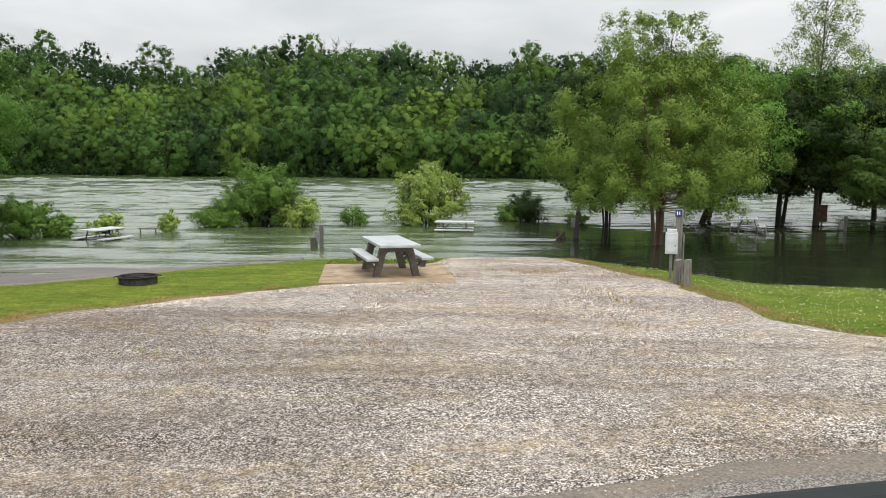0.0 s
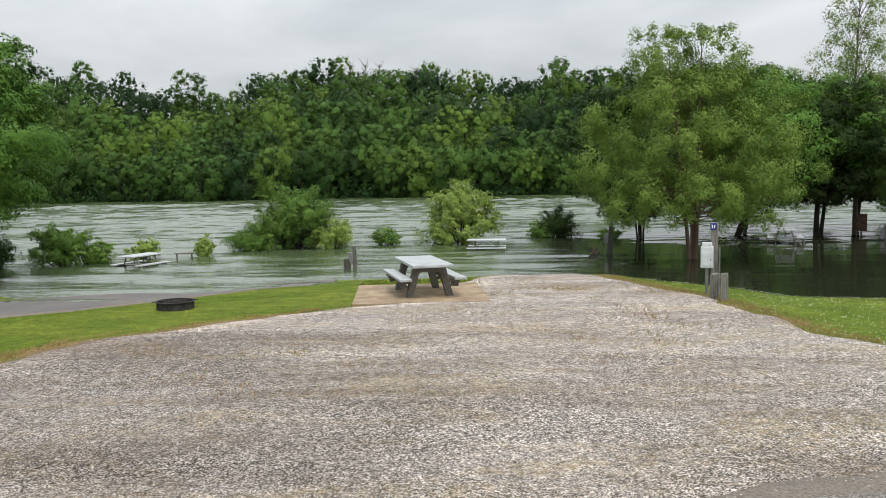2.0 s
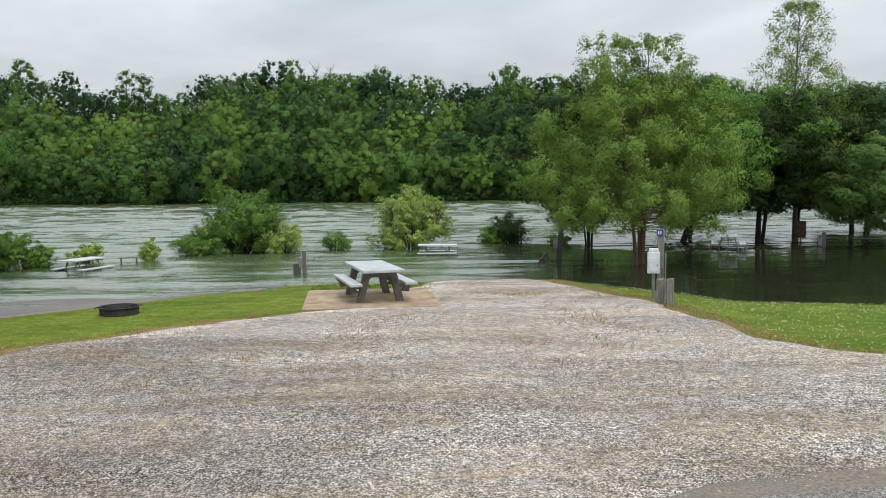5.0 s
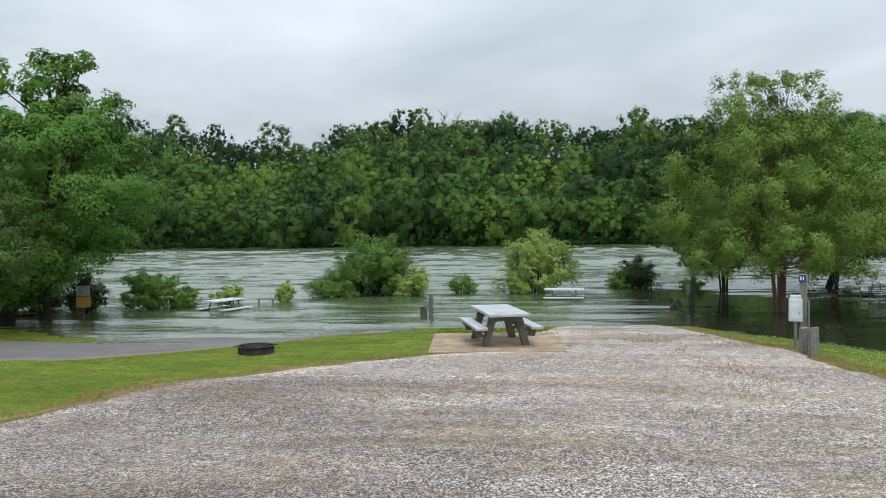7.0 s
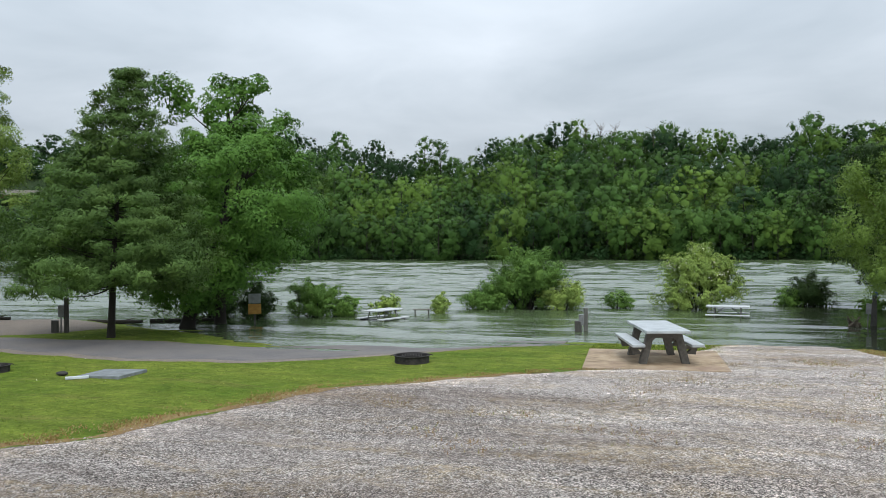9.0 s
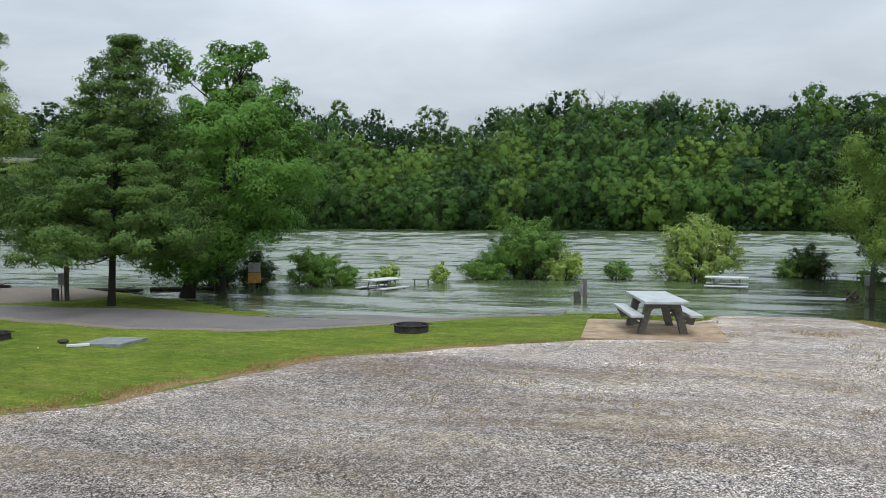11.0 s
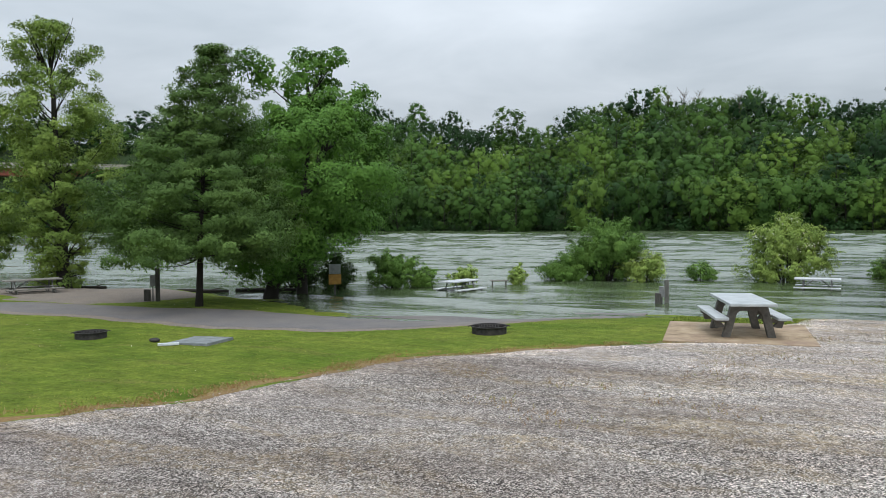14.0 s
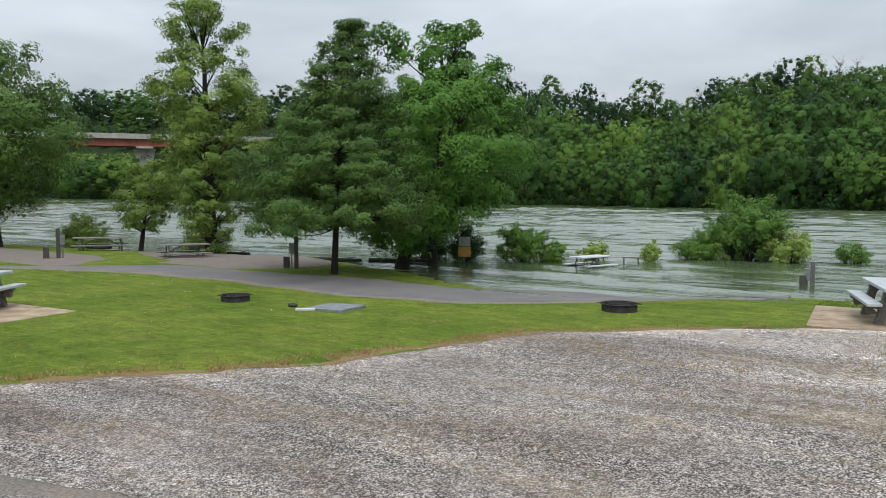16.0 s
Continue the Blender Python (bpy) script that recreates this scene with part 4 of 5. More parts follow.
bush("flooded_bush", -13.3, 31.6, "thin pale shrub standing in floodwater", 39, 1.2, 0.75, 16, 0.3, 2550, 0.091, LEAF_PALE)
bush("flooded_bush", -11.0, 31.9, "small yellow-green shrub poking from the flood", 40, 0.5, 0.85, 12, 0.28, 2550, 0.091, LEAF_PALE)
bush("flooded_bush", -4.1, 36.4, "small grey-green shrub poking from the river", 41, 1.2, 0.7, 14, 0.28, 3672, 0.072, LEAF_BUSH)
bush("flooded_bush", -17.6, 28.2, "dark twiggy shrub beside the amber sign", 42, 1.5, 1.5, 24, 0.35, 5440, 0.091, LEAF_DARK)
bush("flooded_bush", -19.6, 28.2, "dark twiggy shrub in the shade of a maple", 43, 2.4, 1.6, 34, 0.42, 11475, 0.072, LEAF_DARK)
bush("flooded_bush", 6.4, 38.0, "tuft of wild plants drowned by the river", 44, 1.1, 0.45, 12, 0.22, 1530, 0.091, LEAF_BUSH)
bush("shore_bush", -35.0, 22.0, "green shrub behind the riverside tables", 45, 2.6, 1.7, 34, 0.45, 11475, 0.076, LEAF_COTTON)
bush("shore_bush", -26.9, 22.6, "shrubby shoots round a cottonwood's foot", 46, 2.4, 1.2, 24, 0.4, 6885, 0.072, LEAF_COTTON)

# the far bank: a wooded hill
woods = []
WOOD_KINDS = (
    dict(seed=51, height=11.0, radius=3.4, base=1.0, outline="oval", n_lobes=62, lobe=0.92, trunk=0.2),
    dict(seed=52, height=12.5, radius=3.0, base=1.6, outline="oval", n_lobes=60, lobe=0.85, trunk=0.2),
    dict(seed=53, height=9.5, radius=3.7, base=0.7, outline="round", n_lobes=64, lobe=0.98, trunk=0.22),
    dict(seed=54, height=11.5, radius=2.7, base=0.8, outline="cone", n_lobes=66, lobe=0.72, trunk=0.18),
    dict(seed=55, height=10.5, radius=3.3, base=1.2, outline="round", n_lobes=54, lobe=0.9, trunk=0.2, gap=0.12),
    dict(seed=56, height=6.5, radius=3.2, base=0.1, outline="round", n_lobes=56, lobe=0.85, trunk=0.16),
)


def woodland_shapes(n_leaves, leaf):
    return [tree_arrays(sides=5, limbs=0.12, flat=0.95, inner=0.75, upward=0.5, slim=0.8, corners=3, spray=0.72, subs=6, ruffle=0.16, heart=0.05, core=0.4, filled=0.58, form=1.5, lump=0.35,
                        ragged=0.18, loose=0.9, n_leaves=n_leaves, leaf=leaf, **kind) for kind in WOOD_KINDS]


rng = random.Random(7)
TONES = ("mid-green", "light green", "deep green")
shapes, far_shapes = woodland_shapes(3300, 0.195), woodland_shapes(1900, 0.26)
for (V, F), (v, f, shade) in shapes:
    for tone in range(3):
        root = new("woodland_tree")
        root.empty_display_size = 0.5
        part("trunk", raw_mesh("trunk", V, F, True), BARK_DARK, root)
        part("crown", raw_mesh("crown", v, f, normals=shade), LEAF_FAR[tone], root)
        tagged(root, "broadleaf woodland tree with %s crown on the far bank" % TONES[tone], "tree", "woodland trees")
        woods.append(root)
joined = ([], [], [])
# rows of trees going up the hill, spaced by bearing so that the wood closes; each row stands higher than the one before it
for row, (back, step, share) in enumerate(((1.0, 1.7, 0.32), (11, 1.5, 0.54), (28, 1.5, 0.71), (50, 1.55, 0.86), (74, 1.5, 0.98), (98, 1.25, 1.06))):
    way = -33.5 + rng.random()
    while way < 63:
        d = 124.0
        for _ in range(6):
            x0 = -d * math.sin(radians(way))
            d = (float(np.interp(x0, far_x, far_y)) + back) / max(math.cos(radians(way)), 0.2)
        d += rng.uniform(-3, 3)
        x0, y0 = -d * math.sin(radians(way)), d * math.cos(radians(way))
        z0 = gz(x0, y0)
        j = rng.choice((2, 5, 5, 0) if row == 0 else (0, 1, 2, 3, 4, 0, 2) if row < 4 else (0, 2, 2, 4, 5))
        light = 0.5 + 0.5 * math.sin(way * 0.55 - 5.6 + row * 0.5)
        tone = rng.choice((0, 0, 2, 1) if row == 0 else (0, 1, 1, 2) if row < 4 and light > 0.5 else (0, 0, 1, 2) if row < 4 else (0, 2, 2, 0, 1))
        up = float(np.interp(way, SKY_WAY, SKY_UP)) * share * rng.uniform(0.88, 1.05)
        if way > 44 and d < 270:
            up = min(up, 1.2 if 52.0 < way < 55.0 else 2.3)
        height = min(max(math.tan(radians(up)) * d + 2.66 - z0, 4.0), 15.0 if way < 42 else 20.0)
        big = height / WOOD_KINDS[j]["height"]
        wide = min(max(big, 0.72), 1.2) * rng.uniform(0.88, 1.15) * (1.45 if way > 42 else 1.0)
        m = pose(x0, y0, z0 - 0.1, 0, 0, rng.uniform(0, 360)) @ Matrix.Diagonal((wide, wide * rng.uniform(0.9, 1.1), big, 1))
        source = woods[j * 3 + tone]
        if row > 3:
            v, f, shade = far_shapes[j][1]
            m3 = np.array(m.to_3x3())
            joined[tone].append((v @ m3.T + np.array(m.translation), f, unit(shade @ np.linalg.inv(m3))))
        elif source.location.length < 1.0:
            source.matrix_basis = m
        else:
            s = copy_thing(source, Matrix())
            s.matrix_basis = m
        way += step * rng.uniform(0.75, 1.25)

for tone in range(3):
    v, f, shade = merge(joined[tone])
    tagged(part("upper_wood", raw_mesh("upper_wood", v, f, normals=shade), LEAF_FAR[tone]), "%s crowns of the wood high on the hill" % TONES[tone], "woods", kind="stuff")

for root in woods:
    if root.location.length < 1.0:
        for o in list(root.children_recursive) + [root]:
            bpy.data.objects.remove(o)

# undergrowth hanging over the far waterline; its darkest leaf tone stands for shade there
g = np.random.default_rng(8)
xs = g.uniform(-260, 110, 900)
ys = np.interp(xs, far_x, far_y) + g.uniform(-0.6, 3.5, 900)
sz = g.uniform(0.6, 1.5, 900)
lobes = np.stack([xs, ys, ground_z(xs, ys) + sz * g.uniform(0.2, 1.0, 900), sz * 1.3, sz * 1.3, sz * 0.9], 1)
v, f, shade = leaves(g, lobes, 40000, 0.36, 0.4, 0.75, 0.5, 0.0, 3)
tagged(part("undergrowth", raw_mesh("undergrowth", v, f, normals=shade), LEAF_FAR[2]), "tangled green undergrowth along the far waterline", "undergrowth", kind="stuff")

# the closed canopy between the single trees
g = np.random.default_rng(9)
N = 3000
way = np.radians(g.uniform(-36, 64, N))
back = np.where(g.random(N) < 0.75, g.uniform(3, 112, N), g.uniform(84, 114, N))
d = np.full(N, 130.0)
for _ in range(6):
    d = (np.interp(-d * np.sin(way), far_x, far_y) + back) / np.maximum(np.cos(way), 0.2)
xs, ys = -d * np.sin(way), d * np.cos(way)
sz = g.uniform(1.2, 2.6, N)
zs = ground_z(xs, ys) + g.uniform(1.0, 5.5, N)
lobes = np.stack([xs, ys, zs, sz, sz, sz * 0.7], 1)
v, f, shade = leaves(g, lobes, 80000, 0.45, 0.5, 0.75, 0.4, 0.0, 3)
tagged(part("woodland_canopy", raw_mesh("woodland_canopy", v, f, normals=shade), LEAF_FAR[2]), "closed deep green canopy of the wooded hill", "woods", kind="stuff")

# a lone open-crowned tree and a few dead ones stand over the wood
for off, tall, seed in ((-2.0, 29.2, 61), (2.6, 28.4, 62)):
    tree("woodland_tree", -66.5 + off, 188.0, "tall open-crowned tree rising over the wood", "tree", BARK_DARK, LEAF_FAR[0], seed=seed, height=tall - gz(-66.5 + off, 188.0), radius=2.7,
         base=5.0, outline="round", n_lobes=34, lobe=1.1, n_leaves=3800, leaf=0.24, trunk=0.22, corners=3, gap=0.12, limbs=0.9, core=0.1, flat=0.8, filled=0.4, loose=0.9)


def dead_tree(way, d, top, seed):
    g = np.random.default_rng(seed)
    x, y = -d * math.sin(radians(way)), d * math.cos(radians(way))
    z = gz(x, y)
    height = top - z
    root = new("dead_tree")
    root.empty_display_size = 0.5
    root.matrix_basis = pose(x, y, z)
    t = np.linspace(0, 1, 7)[:, None]
    v, f = tube(np.array([[0, 0, -0.3]]) * (1 - t) + np.array([[0.4, 0, height]]) * t + g.normal(size=(7, 3)) * 0.12 * t, 0.24 * (1 - 0.85 * t[:, 0]), 6)
    part("trunk", raw_mesh("trunk", v, f, True), BARK, root)
    for j in range(22):
        h = height * g.uniform(0.6, 0.95)
        a = g.random() * 6.28
        r = g.uniform(0.8, 2.6)
        end = np.array([[math.cos(a) * r, math.sin(a) * r, h + g.uniform(1.0, 2.6)]])
        t = np.linspace(0, 1, 5)[:, None]
        v, f = tube(np.array([[0.3 * h / height, 0, h]]) * (1 - t) + end * t + g.normal(size=(5, 3)) * 0.15 * t, 0.05 * (1 - 0.7 * t[:, 0]), 5)
        part("branch", raw_mesh("branch", v, f, True), BARK, root)
    return tagged(root, "bare grey dead tree standing over the wood", "tree")


for j, (way, d, top) in enumerate(((8.6, 222, 33.2), (7.6, 224, 34.0), (6.6, 222, 33.6), (4.0, 224, 32.6), (-0.4, 222, 30.0), (31.6, 228, 32.6), (32.8, 228, 33.0))):
    dead_tree(way, d, top, 70 + j)


# ---------------------------------------------------------------- the picnic site
slab_turn = 13.5
table_turn = 16.0
root = part("concrete_slab", block(2.95, 3.0, 0.16, None, 0.02), SLAB, at=pose(-1.28, 18.22, -0.04, 0, 0, slab_turn - 8))
tagged(root, "stained tan concrete slab under the picnic table", "slab", kind="structure")


def concrete_table(x, y, turn, label):
    """Heavy table: thick top, two end frames cut as arches, two benches on brackets. Its length runs along y."""
    root = new("picnic_table")
    root.empty_display_size = 0.3
    root.matrix_basis = pose(x, y, 0.035, 0, 0, turn)
    part("tabletop", block(0.92, 2.2, 0.065, pose(0, 0, 0.715), 0.018), TOP, root, "pale grey painted top")
    for side in (-1, 1):
        part("bench", block(0.27, 2.2, 0.06, pose(side * 0.61, 0, 0.43), 0.015), TOP, root, "pale grey painted bench")
    for end in (-1, 1):
        m = pose(0, end * 0.66, 0)
        part("end_frame", prism(bmesh.new(), ((-0.53, 0), (-0.38, 0), (-0.25, 0.50), (-0.19, 0.56), (0.19, 0.56), (0.25, 0.50), (0.38, 0), (0.53, 0),
                                              (0.36, 0.68), (-0.36, 0.68)), 0.15, m), FRAME, root)
        for side in (-1, 1):
            part("bench_bracket", prism(bmesh.new(), ((side * 0.36, 0.30), (side * 0.73, 0.34), (side * 0.73, 0.39), (side * 0.38, 0.39)), 0.11, m), FRAME, root)
            part("bench_leg", prism(bmesh.new(), ((side * 0.58, 0.34), (side * 0.69, 0.34), (side * 0.65, 0.20), (side * 0.46, 0.22)), 0.10, m), FRAME, root)
    return tagged(root, label, "picnic table", "concrete picnic tables")


concrete_table(-1.2, 18.22, table_turn, "grey concrete picnic table with pale top on a slab")
root = part("concrete_slab", block(3.0, 3.0, 0.14, None, 0.02), SLAB, at=pose(-17.2, 8.15, -0.05, 0, 0, 5))
tagged(root, "pale tan concrete slab set in the lawn", "slab", kind="structure")
concrete_table(-17.75, 8.35, 30, "grey concrete picnic table beside the lawn")


def plank_table(x, y, turn, label, z=None, length=1.85, top=PLANK, legs=TUBE, tilt=0.0):
    """Camp table: planks on a bent tube frame, its length along x."""
    root = new("picnic_table")
    root.empty_display_size = 0.3
    root.matrix_basis = pose(x, y, gz(x, y) if z is None else z, 0, tilt, turn)
    for j in range(5):
        part("top_plank", block(length, 0.142, 0.04, pose(0, (j - 2) * 0.150, 0.74), 0.006), top, root)
    for side in (-1, 1):
        for j in range(2):
            part("bench_plank", block(length, 0.125, 0.04, pose(0, side * (0.50 + 0.132 * j), 0.435), 0.006), top, root)
    for end in (-1, 1):
        ex = end * (length / 2 - 0.32)
        for side in (-1, 1):
            bm = rod(bmesh.new(), (ex, side * 0.22, 0.715), (ex, side * 0.34, 0.40), 0.024)
            rod(bm, (ex, side * 0.34, 0.40), (ex, side * 0.42, -0.02), 0.024)
            part("leg", bm, legs, root)
            part("bench_support", rod(rod(bmesh.new(), (ex, side * 0.30, 0.40), (ex, side * 0.76, 0.40), 0.022), (ex, side * 0.72, 0.40), (ex, side * 0.70, -0.02), 0.022), legs, root)
        part("crossbar", rod(bmesh.new(), (ex, -0.36, 0.705), (ex, 0.36, 0.705), 0.022), legs, root)
        part("brace", rod(bmesh.new(), (ex, 0, 0.42), (end * 0.12, 0, 0.705), 0.018), legs, root)
        part("tie_bar", rod(bmesh.new(), (ex, -0.34, 0.41), (ex, 0.34, 0.41), 0.02), legs, root)
    return tagged(root, label, "picnic table", "plank picnic tables")


plank_table(-12.2, 28.6, 71, "white plank picnic table standing in floodwater", length=1.6, z=WATER_Z - 0.35)
plank_table(0.5, 33.15, -3, "white plank picnic table flooded up to its benches", length=1.6, z=WATER_Z - 0.33)
# a paler top than the other white tables, brightening it against the canopy's shade
plank_table(13.1, 34.16, 70, "white plank picnic table flooded beneath dark trees", length=1.7, z=WATER_Z - 0.14, top=METER)
plank_table(-25.1, 19.9, 62, "weathered plank picnic table on the riverside pad", z=gz(-25.1, 19.9) - 0.26, top=WOOD)
plank_table(-31.2, 20.4, 50, "weathered plank picnic table near the shore", length=2.2, z=gz(-31.2, 20.4) - 0.2, top=WOOD)
plank_table(21.0, 36.8, -30, "dark plank picnic table in the shade by the flood", top=WOOD_DARK)


def camp_bench(x, y, turn):
    root = new("bench")
    root.empty_display_size = 0.2
    root.matrix_basis = pose(x, y, WATER_Z - 0.25, 0, 0, turn)
    part("seat", block(0.75, 0.26, 0.04, pose(0, 0, 0.46), 0.006), WOOD, root)
    for side in (-1, 1):
        part("leg", block(0.05, 0.22, 0.46, pose(side * 0.28, 0, 0.22), 0.006), WOOD_DARK, root)
    return tagged(root, "small grey wooden bench standing in floodwater", "bench")


camp_bench(-11.5, 31.1, 22)


def fire_ring(x, y, turn, scale=1.0):
    """Steel fire ring: a rolled wall with a rim, ash inside, and a hinged cooking grate with two handles."""
    root = new("fire_ring")
    root.empty_display_size = 0.2
    root.matrix_basis = pose(x, y, gz(x, y), 0, 0, turn) @ Matrix.Diagonal((scale, scale, scale * 0.82, 1))
    bm = bmesh.new()
    loops = []
    for r, z in ((0.385, -0.03), (0.385, 0.185), (0.415, 0.19), (0.415, 0.21), (0.372, 0.21), (0.372, 0.03)):
        loops.append([bm.verts.new((r * math.cos(a * math.pi / 20), r * math.sin(a * math.pi / 20), z)) for a in range(40)])
    for a, b in zip(loops, loops[1:]):
        for j in range(40):
            bm.faces.new((a[j], a[(j + 1) % 40], b[(j + 1) % 40], b[j]))
    part("ring_wall", bm, RING, root)
    bm = bmesh.new()
    bmesh.ops.create_cone(bm, cap_ends=True, segments=32, radius1=0.375, radius2=0.36, depth=0.08, matrix=pose(0, 0, 0.03))
    part("ash_bed", bm, ASH, root, "grey ash and charcoal")
    grate = part("grate", rod(rod(bmesh.new(), (-0.33, 0.10, 0.214), (0.33, 0.10, 0.214), 0.010), (-0.22, -0.28, 0.214), (0.22, -0.28, 0.214), 0.010), RING, root)
    for j in range(13):
        xx = -0.21 + j * 0.035
        part("bar", rod(bmesh.new(), (xx, -0.28, 0.216), (xx, 0.10, 0.216), 0.005, None, 5), RING, grate)
    for side in (-1, 1):
        part("handle", rod(rod(bmesh.new(), (side * 0.34, -0.1, 0.232), (side * 0.43, -0.1, 0.225), 0.010), (side * 0.43, -0.1, 0.225), (side * 0.47, -0.1, 0.20), 0.014), RING, root)
    return tagged(root, "blackened steel fire ring with cooking grate on the lawn", "fire ring", "fire rings")


fire_ring(-6.38, 16.6, 20)
fire_ring(-14.4, 12.85, 48, 0.86)


# ---------------------------------------------------------------- hook-up posts and signs
def power_pedestal(x, y, turn):
    root = new("power_pedestal")
    root.empty_display_size = 0.2
    root.matrix_basis = pose(x, y, gz(x, y), 0, 0, turn)
    part("pole", rod(bmesh.new(), (0, 0, -0.1), (0, 0, 0.75), 0.035, None, 12), GREYBOX, root)
    body = part("meter_box", block(0.27, 0.17, 0.48, pose(0, 0, 0.83), 0.025), METER, root, "pale grey painted meter box")
    part("hood", block(0.21, 0.15, 0.09, pose(0.0, 0, 1.105), 0.02), METER, body)
    part("door", block(0.21, 0.012, 0.30, pose(0, -0.088, 0.80), 0.004), METER, body)
    part("latch", block(0.02, 0.02, 0.05, pose(0.08, -0.098, 0.78), 0.003), GREYBOX, body)
    part("post", block(0.15, 0.15, 1.72, pose(0.155, 0.14, 0.72), 0.012), WOOD, root, "grey weathered timber post")
    sign = part("number_plate", block(0.14, 0.012, 0.15, pose(0.13, 0.05, 1.50), 0.003), BLUE, root, "small blue site plate with a white mark")
    for off in (-0.026, 0.022):
        part("mark", block(0.022, 0.004, 0.075, pose(0.13 + off, 0.042, 1.50)), WHITE, sign)
    part("conduit", rod(bmesh.new(), (0.26, 0.0, -0.1), (0.26, 0.03, 1.05), 0.018), GREYBOX, root)
    return tagged(root, "hook-up post with pale meter box at the gravel's edge", "power pedestal")


power_pedestal(5.12, 17.75, -16)


def bollard(x, y, turn, height, thick, label, mat=WOOD, tilt=0.0, z=None):
    bm = block(thick, thick, height + 0.3, pose(0, 0, (height - 0.3) / 2), 0.012)
    for v in bm.verts:
        if v.co.z > height * 0.8:
            v.co.z += 0.02 * math.sin(v.co.x * 40)
    ob = part("wooden_post", bm, mat, at=pose(x, y, gz(x, y) if z is None else z, tilt, tilt * 0.6, turn))
    return tagged(ob, label, "post")


bollard(5.06, 17.02, 10, 0.54, 0.14, "short weathered grey timber post in gravel", tilt=1.0)
bollard(5.20, 16.74, -14, 0.58, 0.15, "short weathered grey timber post in gravel", tilt=-1.5)


def hookup_post(x, y, turn, height, label, box_side=-1, mat=WOOD_DARK, tilt=0.0, z=None, cap=False):
    """A timber post with a metal outlet box on one side."""
    root = new("hookup_post")
    root.empty_display_size = 0.2
    root.matrix_basis = pose(x, y, gz(x, y) if z is None else z, 0, tilt, turn)
    part("post", block(0.14, 0.14, height + 0.3, pose(0, 0, (height - 0.3) / 2), 0.012), mat, root)
    b = part("outlet_box", block(0.17, 0.13, 0.36, pose(box_side * 0.15, -0.01, height * 0.62), 0.015), GREYBOX, root, "grey metal outlet box")
    part("box_lid", block(0.14, 0.01, 0.16, pose(box_side * 0.15, -0.08, height * 0.62 + 0.05), 0.003), GREYBOX, b)
    part("pipe", rod(bmesh.new(), (box_side * 0.15, 0, -0.2), (box_side * 0.15, 0, height * 0.62), 0.02), TUBE, root)
    if cap:
        part("cap", block(0.13, 0.12, 0.1, pose(0, 0, height + 0.05), 0.012), WHITE, root, "white cap")
    return tagged(root, label, "hook-up post", "hook-up posts")


hookup_post(-4.1, 27.0, 8, 1.05, "grey hook-up post standing in floodwater", mat=GREYPOST, z=WATER_Z - 0.3)
bollard(-4.35, 26.85, 8, 0.62, 0.2, "short dark timber post in floodwater", WOOD_DARK, z=WATER_Z - 0.3)
hookup_post(5.15, 30.9, -10, 1.5, "leaning hook-up post with blue tag in the flood", tilt=4, z=WATER_Z - 0.35)
hookup_post(-18.75, 19.4, 44, 1.08, "dark hook-up post beside the camp road")
bollard(-19.1, 19.3, 40, 0.38, 0.2, "short dark timber post beside the camp road", WOOD_DARK)
hookup_post(-28.2, 16.7, 58, 1.12, "dark hook-up post at a riverside pad", 1)
bollard(-28.5, 16.4, 58, 0.42, 0.2, "short dark timber post at a riverside pad", WOOD_DARK)
hookup_post(17.7, 35.0, -20, 1.05, "grey hook-up post in shaded floodwater", mat=GREYPOST, z=WATER_Z - 0.4)


def sign_board(name, x, y, turn, z, boards, pole_mat, label):
    """A pole with boards: rows of (centre z, width, height, material)."""
    root = new(name)
    root.empty_display_size = 0.2
    root.matrix_basis = pose(x, y, z, 0, 0, turn)
    part("pole", block(0.07, 0.06, max(b[0] for b in boards) + 0.35, pose(0, 0.04, (max(b[0] for b in boards) - 0.25) / 2), 0.008), pole_mat, root)
    for c, w, h, mat in boards:
        part("board", block(w, 0.025, h, pose(0, 0, c), 0.006), mat, root)
    return tagged(root, label, "sign")


sign_board("flood_sign", -16.15, 25.8, 33, WATER_Z - 0.12, ((1.08, 0.44, 0.36, SIGNGREY), (0.69, 0.47, 0.38, AMBER)), WOOD_DARK, "grey and amber notice sign standing in floodwater")
sign_board("notice_board", 17.6, 37.0, -25, WATER_Z - 0.4, ((1.05, 0.44, 0.8, BROWN),), WOOD_DARK, "brown wooden notice board in shaded floodwater")
sign_board("post_tag", 5.25, 30.75, -10, WATER_Z - 0.3, ((1.42, 0.13, 0.15, BLUE),), WOOD_DARK, "small blue site tag above the flood")

# driftwood caught at the leaning post
g = random.Random(5)
root = new("driftwood_pile")
root.matrix_basis = pose(4.55, 30.6, WATER_Z, 0, 0, 0)
for j in range(16):
    a = g.uniform(0, 6.28)
    r = g.uniform(0.1, 0.45)
    part("branch", rod(bmesh.new(), (math.cos(a) * r, math.sin(a) * r * 0.6, -0.08), (math.cos(a + 2.2) * 0.22, math.sin(a + 2.2) * 0.15, g.uniform(0.12, 0.36)), g.uniform(0.03, 0.06), 0.015, 6), BARK, root)
tagged(root, "pile of brown driftwood caught against a post", "driftwood")
